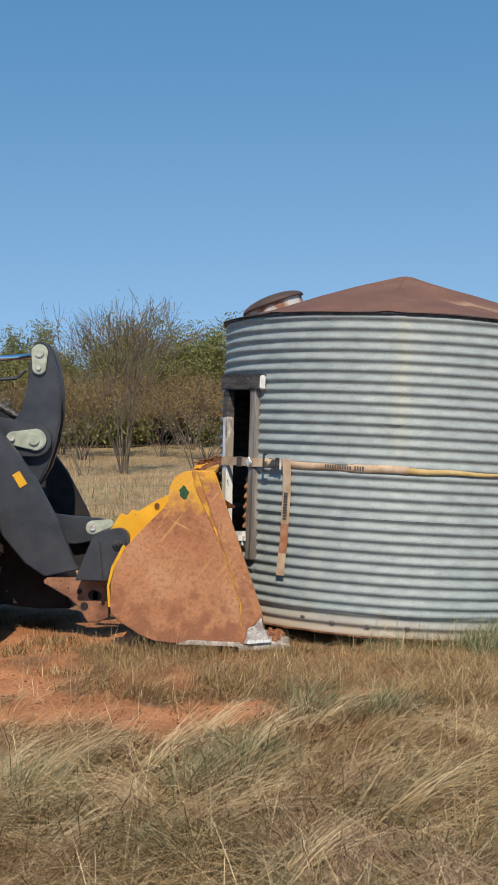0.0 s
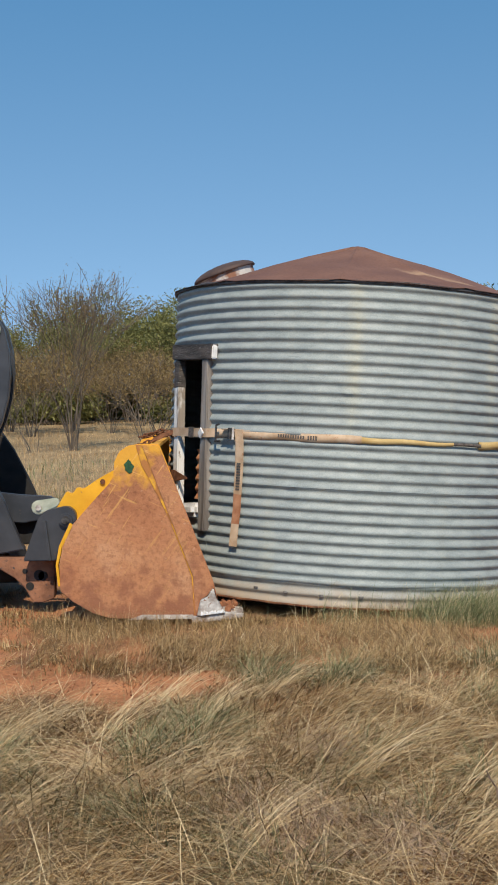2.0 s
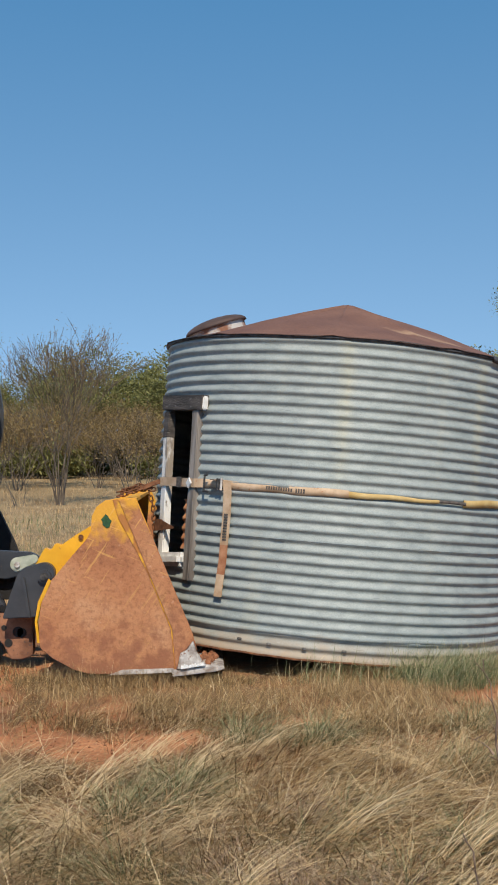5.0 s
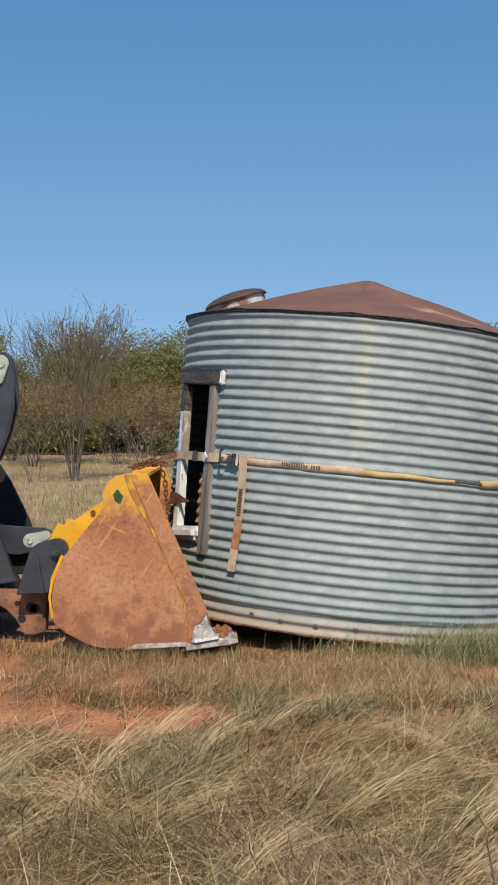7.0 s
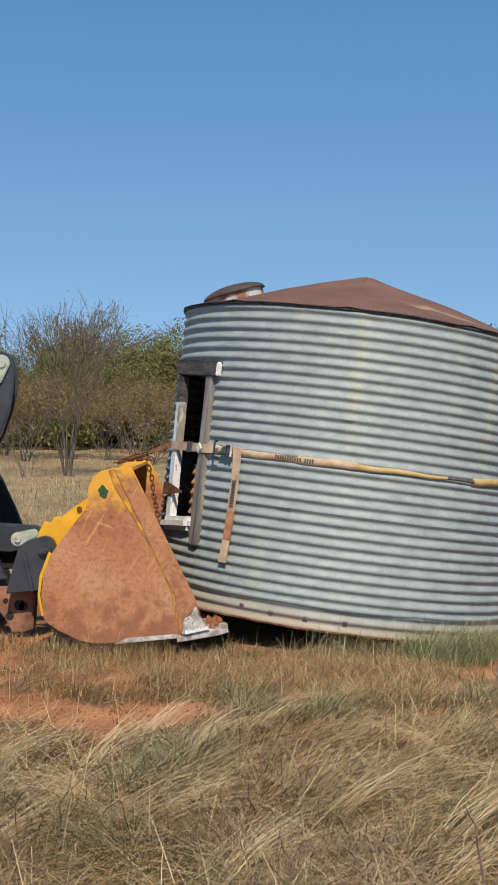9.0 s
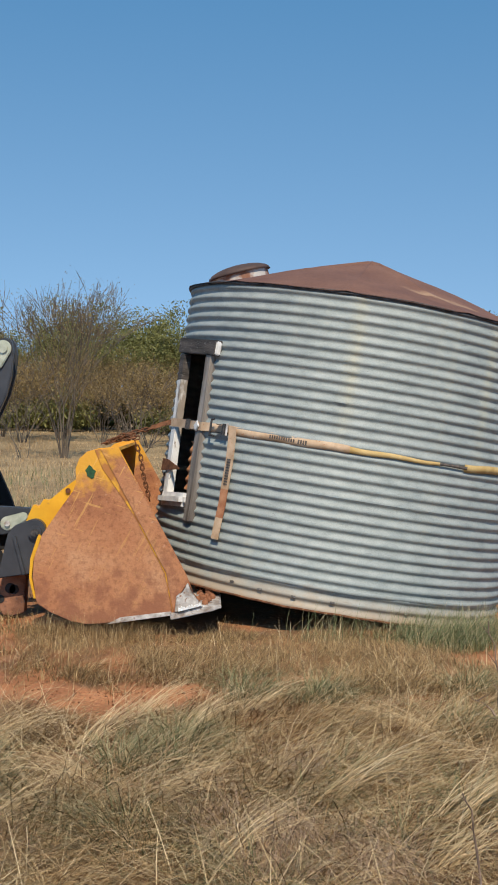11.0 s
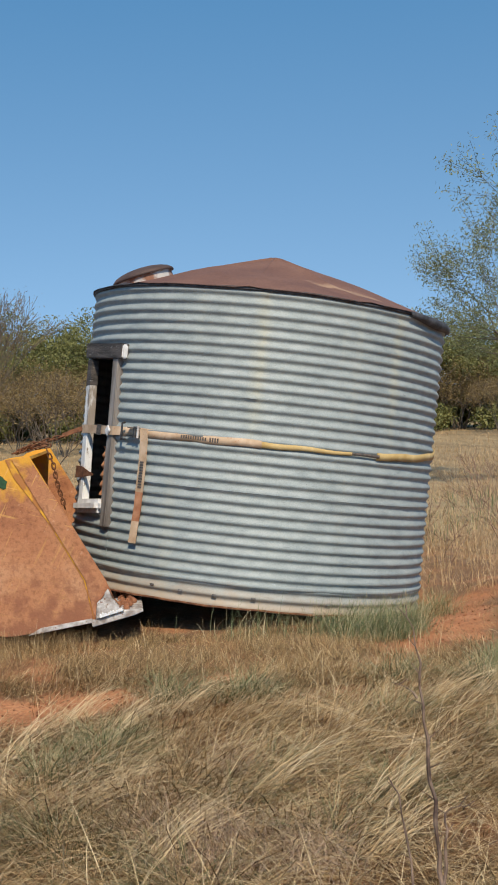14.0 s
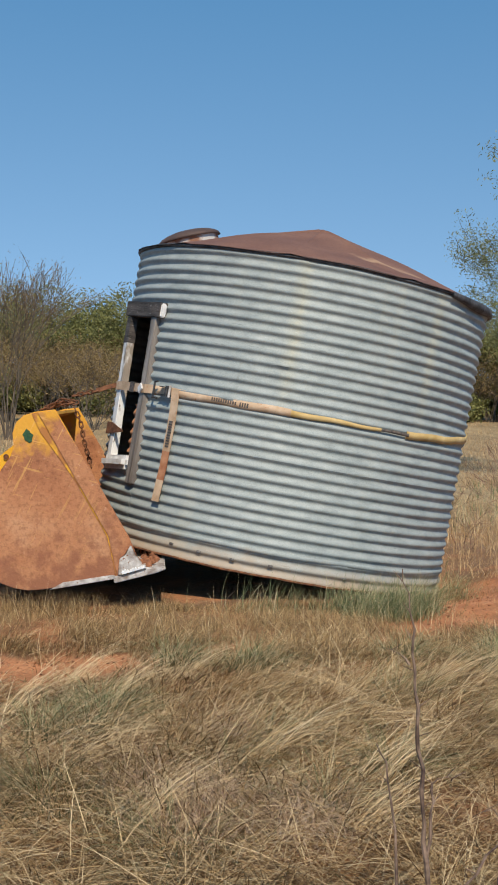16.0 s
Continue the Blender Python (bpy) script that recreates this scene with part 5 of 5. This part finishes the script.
    blades("green_wisps", x, y, rng.uniform(0.10, 0.26, n), az, rng.uniform(0.3, 1.0, n), rng.uniform(0.0012, 0.0026, n), rng.uniform(0.4, 1.3, n), M["green_blade"], "thin green blades through matted straw", 24, 4, 0.0, 0.3)
    # dark grass before the bin, in clumps
    rng, k, size, x, y, r, az = mounds(4, 1900, 6.0, 7.6, 38, 0.075)
    ok = (x > -0.9) & (x < 2.1)
    k, x, y, r, az = k[ok], x[ok], y[ok], r[ok], az[ok]
    n = len(x)
    blades("olive_grass", x, y, rng.uniform(0.06, 0.19, n) * np.clip((7.8 - y) / 0.9, 0.5, 1), az + rng.normal(0, 0.8, n), rng.uniform(0.2, 1.0, n) + 0.4 * r, rng.uniform(0.0014, 0.0032, n), rng.uniform(0.3, 1.4, n), M["fringe"], "short olive-brown grass before a steel bin", 10)
    # taller fringe along the bucket and the bin
    rng = np.random.RandomState(9)
    a = rng.uniform(-2.75, -0.25, 5200)
    r = 1.30 + np.abs(rng.normal(0, 0.10, 5200))
    x, y = 1.0 + r * np.cos(a), 8.83 + r * np.sin(a)
    bx = rng.uniform(-1.0, 0.32, 4200)
    by = 7.44 - np.abs(rng.normal(0, 0.14, 4200))
    x, y = np.concatenate([x, bx]), np.concatenate([y, by])
    ok = ~inside_bin(x, y) & (wave(x, y, 61, 6.0) > rng.normal(-0.35, 0.5, len(x)))
    x, y = x[ok], y[ok]
    n = len(x)
    blades("fringe_grass", x, y, np.where(x < 0.34, rng.uniform(0.05, 0.19, n), np.where(x > 0.8, rng.uniform(0.05, 0.17, n), rng.uniform(0.03, 0.12, n))), rng.uniform(0, 6.28, n), rng.uniform(0.0, 1.0, n), rng.uniform(0.0014, 0.0032, n), rng.uniform(0.1, 1.4, n), M["fringe"], "upright brown grass along the bin's foot", 4)
    # thick short grass round the bucket's lip
    n = 900
    x, y = rng.uniform(-0.05, 0.42, n), 7.46 - np.abs(rng.normal(0, 0.06, n))
    blades("lip_grass", x, y, rng.uniform(0.04, 0.10, n), rng.uniform(0, 6.28, n), rng.uniform(0.0, 0.8, n), rng.uniform(0.0016, 0.0034, n), rng.uniform(0.1, 1.2, n), M["fringe"], "short grass round the bucket's lip", 39)
    # single pale stems that stand up before the bin and on the bare earth
    n = 420
    x, y = rng.uniform(-1.5, 1.9, n), rng.uniform(5.5, 7.3, n)
    ok = ~inside_bin(x, y)
    x, y = x[ok], y[ok]
    n = len(x)
    blades("upright_stems", x, y, rng.uniform(0.08, 0.24, n), rng.uniform(0, 6.28, n), rng.uniform(0.0, 0.5, n), rng.uniform(0.0018, 0.0030, n), rng.uniform(0.0, 0.6, n), M["wisp"], "thin pale stems standing over short grass", 27)
    # green clump at the foot of the bin
    c = [(1.30, 7.36, 0.10, 260), (1.50, 7.36, 0.12, 700), (1.70, 7.42, 0.11, 1500), (1.86, 7.55, 0.07, 500), (2.26, 8.35, 0.07, 420), (0.9, 7.34, 0.15, 160), (1.50, 7.18, 0.10, 420), (1.72, 7.2, 0.08, 300)]
    x = np.concatenate([rng.normal(a, s, m) for a, b, s, m in c])
    y = np.concatenate([rng.normal(b, s * 0.6, m) for a, b, s, m in c])
    ok = ~inside_bin(x, y)
    x, y = x[ok], y[ok]
    n = len(x)
    az = rng.normal(0.2, 1.1, n)
    blades("green_clump", x, y, rng.uniform(0.08, 0.33, n), az, rng.uniform(0.1, 0.9, n), rng.uniform(0.0016, 0.0034, n), rng.uniform(0.3, 1.3, n), M["green_blade"], "tall green grass clump against a steel bin", 5, 4, 0.0, 0.3)
    # small leafy weeds on the bare earth
    X, Y = [], []
    for cx, cy, rad, m in ((-1.46, 7.45, 0.10, 260), (-1.25, 7.75, 0.12, 300), (-1.05, 6.9, 0.09, 120), (-0.72, 6.55, 0.08, 110), (-1.6, 6.75, 0.05, 50), (-0.55, 6.35, 0.08, 110), (-1.05, 7.5, 0.10, 160)):
        X.append(rng.normal(cx, rad, m))
        Y.append(rng.normal(cy, rad * 0.7, m))
    x, y = np.concatenate(X), np.concatenate(Y)
    n = len(x)
    blades("low_weeds", x, y, rng.uniform(0.03, 0.10, n), rng.uniform(0, 6.28, n), rng.uniform(0.2, 1.2, n), rng.uniform(0.004, 0.009, n), rng.uniform(-0.2, 0.6, n), M["fringe"], "low dry weeds on bare red earth", 29)
    # field beyond, thinning out with distance
    rng = np.random.RandomState(13)
    n = 76000
    y = 9.0 * (58 / 9.0) ** rng.uniform(0, 1, n)
    x = rng.uniform(-0.30, 0.42, n) * y
    ok = ~inside_bin(x, y) & (rng.uniform(0, 1, n) < cover(x, y)) & ~((x > -3.2) & (x < -0.8) & (y < 9.9))
    x, y = x[ok], y[ok]
    n = len(x)
    tall = np.clip(0.8 + 0.5 * wave(x, y, 51, 0.9), 0.3, 1.5)
    blades("field_grass", x, y, rng.uniform(0.08, 0.30, n) * tall, rng.uniform(0, 6.28, n), rng.uniform(0.0, 1.2, n), 0.00026 * y + rng.uniform(0.0006, 0.0016, n), rng.uniform(0.1, 1.1, n), M["gold_blade"], "tall golden dry grass across an open field", 6)
    n = 8000
    y = 9.5 * (30 / 9.5) ** rng.uniform(0, 1, n)
    x = rng.uniform(-0.30, 0.42, n) * y
    ok = ~inside_bin(x, y) & (wave(x, y, 55, 0.8) > 0.15) & (rng.uniform(0, 1, n) < cover(x, y)) & ~((x > -3.2) & (x < -0.8) & (y < 9.9))
    x, y = x[ok], y[ok]
    n = len(x)
    blades("green_field_grass", x, y, rng.uniform(0.10, 0.34, n), rng.uniform(0, 6.28, n), rng.uniform(0.0, 0.6, n), 0.0005 * y + rng.uniform(0.001, 0.002, n), rng.uniform(0.1, 0.9, n), M["green_blade"], "grey-green grass among dry stems", 7)
    # the same field to the sides and behind, coarser
    n = 2600
    ang, d = rng.uniform(0, 6.2832, n), 0.8 + 20 * rng.uniform(0, 1, n) ** 0.75
    k = np.repeat(np.arange(n), 15)
    x, y = (d * np.cos(ang))[k] + rng.normal(0, 0.14, len(k)), 4.0 + (d * np.sin(ang))[k] + rng.normal(0, 0.14, len(k))
    ok = ~((x > -0.27 * y - 0.45) & (x < 0.40 * y + 0.45) & (y > 2.8)) & ~((x > -4.2) & (x < -0.5) & (y > 7) & (y < 10.2)) & (np.hypot(x, y - 0.3) > 0.5)
    x, y = x[ok], y[ok]
    n = len(x)
    blades("outer_grass", x, y, rng.uniform(0.10, 0.36, n), rng.uniform(0, 6.28, n), rng.uniform(0.2, 1.2, n), rng.uniform(0.006, 0.014, n), rng.uniform(0.2, 1.0, n), M["pale"], "dry grass across the open field around", 31)


grow()


def crumbs():
    """Small clods strewn over the bare earth."""
    rng = np.random.RandomState(77)
    shape = bmesh.new()
    bmesh.ops.create_icosphere(shape, subdivisions=1, radius=1)
    ball = np.array([v.co[:] for v in shape.verts])
    tri = np.array([[v.index for v in f.verts] for f in shape.faces])
    shape.free()
    V, F, n = [], [], 0
    for cx, cy, rx, ry in BARE:
        for _ in range(int(380 * rx * ry) + 20):
            x, y = cx + rng.normal(0, rx * 0.5), cy + rng.normal(0, ry * 0.5)
            if inside_bin(np.array([x]), np.array([y]))[0]:
                continue
            r = 0.003 + 0.009 * rng.uniform() ** 3
            V.append(ball * r * rng.uniform(0.6, 1.3, (len(ball), 1)) * np.array([1, 1, 0.7]) + np.array([x, y, float(ground_z(x, y)) + r * 0.3]))
            F.append(tri + n)
            n += len(ball)
    me = bpy.data.meshes.new("clods")
    me.from_pydata(np.concatenate(V), [], np.concatenate(F).tolist())
    me.materials.append(M["clod"])
    tagged(new("clods", me), "small red clods strewn over bare earth", "clods", kind="stuff")


crumbs()


# ---- dead weeds ----
def weed(name, label, at, stems, seed):
    rng = random.Random(seed)
    w = thing(name, at, label, "weed")
    REST[w] = Vector()
    for pts, r in stems:
        p = [Vector(q) for q in pts]
        path = []
        for a, b in zip(p, p[1:]):
            path += [a, (a + b) / 2 + Vector((rng.gauss(0, 0.0045), rng.gauss(0, 0.0045), 0))]
        path.append(p[-1])
        bm = bmesh.new()
        rings = []
        for i, q in enumerate(path):
            rad = (r * (1 - i / len(path)) + 0.0009) * rng.uniform(0.75, 1.3)
            rings.append([bm.verts.new(q + Vector((rad * math.cos(k * 1.047), rad * math.sin(k * 1.047), 0))) for k in range(6)])
        for a, b in zip(rings, rings[1:]):
            for k in range(6):
                bm.faces.new((a[k], a[(k + 1) % 6], b[(k + 1) % 6], b[k]))
        bm.faces.new(rings[-1])
        stem = part("stem", bm, M["stalk"], w)
        for q in path[3:-1:2]:
            d = Vector((rng.choice([-1, 1]) * rng.uniform(0.012, 0.035), rng.uniform(-0.01, 0.02), rng.uniform(0.005, 0.025)))
            part("twig", rod(q, q + d, 0.0016, 0.0005, 5), M["stalk"], stem)


weed("dead_weed", "tall bare brown weed stalk with short twigs", (0.0, 2.95, 0.0), [
    (((0.835, 0, -0.03), (0.808, 0, 0.22), (0.804, 0.01, 0.30), (0.793, 0, 0.38), (0.785, 0.01, 0.47), (0.780, 0, 0.53), (0.772, 0, 0.61), (0.767, 0.01, 0.69), (0.769, 0, 0.745), (0.754, 0, 0.825), (0.738, 0, 0.880)), 0.0052),
    (((0.806, 0, 0.21), (0.815, 0, 0.33), (0.818, 0.01, 0.375), (0.835, 0.01, 0.405), (0.858, 0.01, 0.408), (0.866, 0.02, 0.395)), 0.0034),
    (((0.758, 0, 0.665), (0.735, 0.01, 0.690), (0.705, 0.02, 0.700)), 0.0024),
    (((0.775, 0.05, -0.03), (0.750, 0.05, 0.20), (0.735, 0.05, 0.34), (0.722, 0.05, 0.43), (0.700, 0.06, 0.47)), 0.0028)], 3)
weed("dead_weed", "arching pale weed stems over straw", (0.0, 2.75, 0.0), [
    (((0.80, 0, 0.16), (0.835, 0, 0.24), (0.885, 0, 0.31), (0.93, 0, 0.36), (0.99, 0, 0.405), (1.06, 0, 0.43)), 0.0040),
    (((0.93, 0.02, 0.0), (0.917, 0.02, 0.25), (0.925, 0.02, 0.34), (0.905, 0.02, 0.40), (0.86, 0.02, 0.385)), 0.0018),
    (((0.97, 0.05, 0.1), (0.965, 0.05, 0.35), (0.950, 0.05, 0.45), (0.945, 0.05, 0.52)), 0.0016),
    (((0.99, 0.05, 0.2), (0.985, 0.05, 0.38), (1.00, 0.05, 0.50)), 0.0014)], 5)


def twig_bush(at, seed, height, stems, label):
    rng = random.Random(seed)
    w = thing("dry_shrub", at, label, "shrub", "dry shrubs in the field")
    REST[w] = Vector()
    for k in range(stems):
        bm, tips = bmesh.new(), []
        a = rng.uniform(0, 6.28)
        limbs(rng, (0.05 * math.cos(a), 0.05 * math.sin(a), -0.03), (0.5 * math.cos(a), 0.5 * math.sin(a), 1), height * 0.36, 0.006, 3, bm, tips, 0.5, 0, 2, 0.14, 4, 0.0016)
        part("stem", bm, M["red_twig"], w)


for k, (x, y, h, s) in enumerate(((3.78, 11.0, 1.05, 10), (4.05, 11.7, 0.95, 8), (3.3, 12.5, 0.6, 4), (5.0, 16.0, 0.9, 5), (4.8, 14.3, 1.0, 6), (2.95, 10.4, 0.5, 4), (4.15, 10.9, 1.15, 12))):
    twig_bush((x, y, -0.01), 200 + k, h, s, "thin leafless brown shrub in dry grass")


# ---- what moves ----
BIN_ROWS = [
    (0, 1.004, 8.806, 0.002, -1.09, 4.33, 0.76),
    (0.5, 1.004, 8.785, -0.004, -1.15, 4.36, 1.00),
    (1, 1.007, 8.789, -0.008, -1.29, 4.14, 0.85),
    (1.5, 1.011, 8.790, -0.011, -1.27, 4.72, 0.55),
    (2, 1.002, 8.790, 0.001, -1.32, 4.47, 0.87),
    (2.5, 0.997, 8.791, 0.014, -1.10, 4.86, 1.13),
    (3, 1.002, 8.788, 0.009, -0.90, 5.65, 1.04),
    (3.5, 0.998, 8.811, 0.005, -1.46, 5.42, 1.12),
    (4, 0.987, 8.807, 0.023, -1.41, 5.31, 1.58),
    (6.5, 0.989, 8.806, 0.043, -1.23, 5.66, 1.32),
    (7, 0.987, 8.820, 0.038, -0.83, 6.33, 1.15),
    (7.5, 0.982, 8.811, 0.053, -0.93, 6.56, 1.07),
    (8, 0.983, 8.807, 0.053, -1.06, 6.49, 1.02),
    (8.5, 0.981, 8.802, 0.068, -1.02, 6.77, 0.95),
    (9, 0.973, 8.817, 0.068, -0.98, 7.01, 0.96),
    (11.5, 0.971, 8.920, 0.091, -0.59, 8.22, -1.46),
    (12, 0.980, 8.919, 0.091, -0.70, 8.04, -1.71),
    (12.5, 0.979, 8.917, 0.090, -0.67, 8.17, -1.54),
    (13, 0.989, 8.936, 0.063, -1.28, 7.86, -1.91),
    (13.5, 0.973, 8.911, 0.096, -0.93, 8.12, -1.49),
    (14, 0.971, 8.901, 0.088, -1.03, 7.68, -1.49),
    (14.5, 0.961, 8.869, 0.106, -0.89, 7.82, -0.86),
    (15, 1.011, 8.888, 0.131, -0.93, 9.26, -1.61),
    (15.5, 1.017, 8.914, 0.122, -0.64, 9.92, -2.38),
    (16, 1.021, 8.946, 0.122, -0.99, 9.34, -2.50),
]
BUCKET_ROWS = [
    (0, -0.946, 0.348, -0.02),
    (0.5, -0.943, 0.342, -0.08),
    (1, -0.946, 0.331, 0.33),
    (1.5, -0.952, 0.303, 2.29),
    (2, -0.957, 0.308, 2.51),
    (2.5, -0.962, 0.308, 3.04),
    (3, -0.963, 0.312, 2.77),
    (3.5, -0.965, 0.301, 3.89),
    (4, -0.974, 0.306, 4.1),
    (6.5, -0.985, 0.292, 5.79),
    (7, -0.985, 0.294, 5.66),
    (7.5, -0.996, 0.284, 6.99),
    (8, -0.995, 0.281, 7.26),
    (8.5, -1.002, 0.277, 8.41),
    (9, -1.005, 0.274, 8.68),
    (11.5, -1.033, 0.258, 11.87),
    (12, -1.033, 0.258, 11.77),
    (12.5, -1.029, 0.258, 11.79),
    (13, -1.026, 0.234, 12.37),
    (13.5, -1.035, 0.27, 11.66),
    (14, -1.036, 0.25, 12.08),
    (14.5, -1.029, 0.259, 12.37),
    (15, -0.983, 0.282, 13.44),
    (15.5, -0.983, 0.288, 12.79),
    (16, -0.975, 0.285, 13.18),
]


def motions():
    walk(grain_bin, [(t, pose(*p)) for t, *p in BIN_ROWS])
    walk(cargo_strap, [(t, pose(*p)) for t, *p in BIN_ROWS])
    parts = {ob.name: ob for ob in loader.children}
    walk(loader, [(t, pose(-2.6 + x - REF[0], 8.5, 0)) for t, x, z, turn in BUCKET_ROWS])
    walk(parts["bucket"], [(t, pose(REF[0] + 2.6, 0, z, 0, -turn, 0)) for t, x, z, turn in BUCKET_ROWS])
    walk(chain, [(t, pose(x, 8.5, z, 0, -turn, 0)) for t, x, z, turn in BUCKET_ROWS])
    walk(parts["lift_arm"], [(t, pose(-1.0, 0, 1.6, 0, math.degrees((REF[1] - z) / 2.65), 0)) for t, x, z, turn in BUCKET_ROWS])
    walk(parts["bell_crank"], [(t, pose(1.14, -0.1, 1.305 + (z - REF[1]) * 0.8, 0, 1.75 * turn, 0)) for t, x, z, turn in BUCKET_ROWS])
    walk(parts["bucket_link"], [(t, pose(1.4, -0.1, 0.75 + (z - REF[1]) * 0.9, 0, -0.35 * turn, 0)) for t, x, z, turn in BUCKET_ROWS])
    walk(parts["tilt_ram"], [(t, pose(1.15 + 0.58 * math.sin(radians(1.75 * turn)), -0.1, 1.885 + (z - REF[1]) * 0.8 - 0.0016 * turn, 0, 0, 0)) for t, x, z, turn in BUCKET_ROWS])


motions()
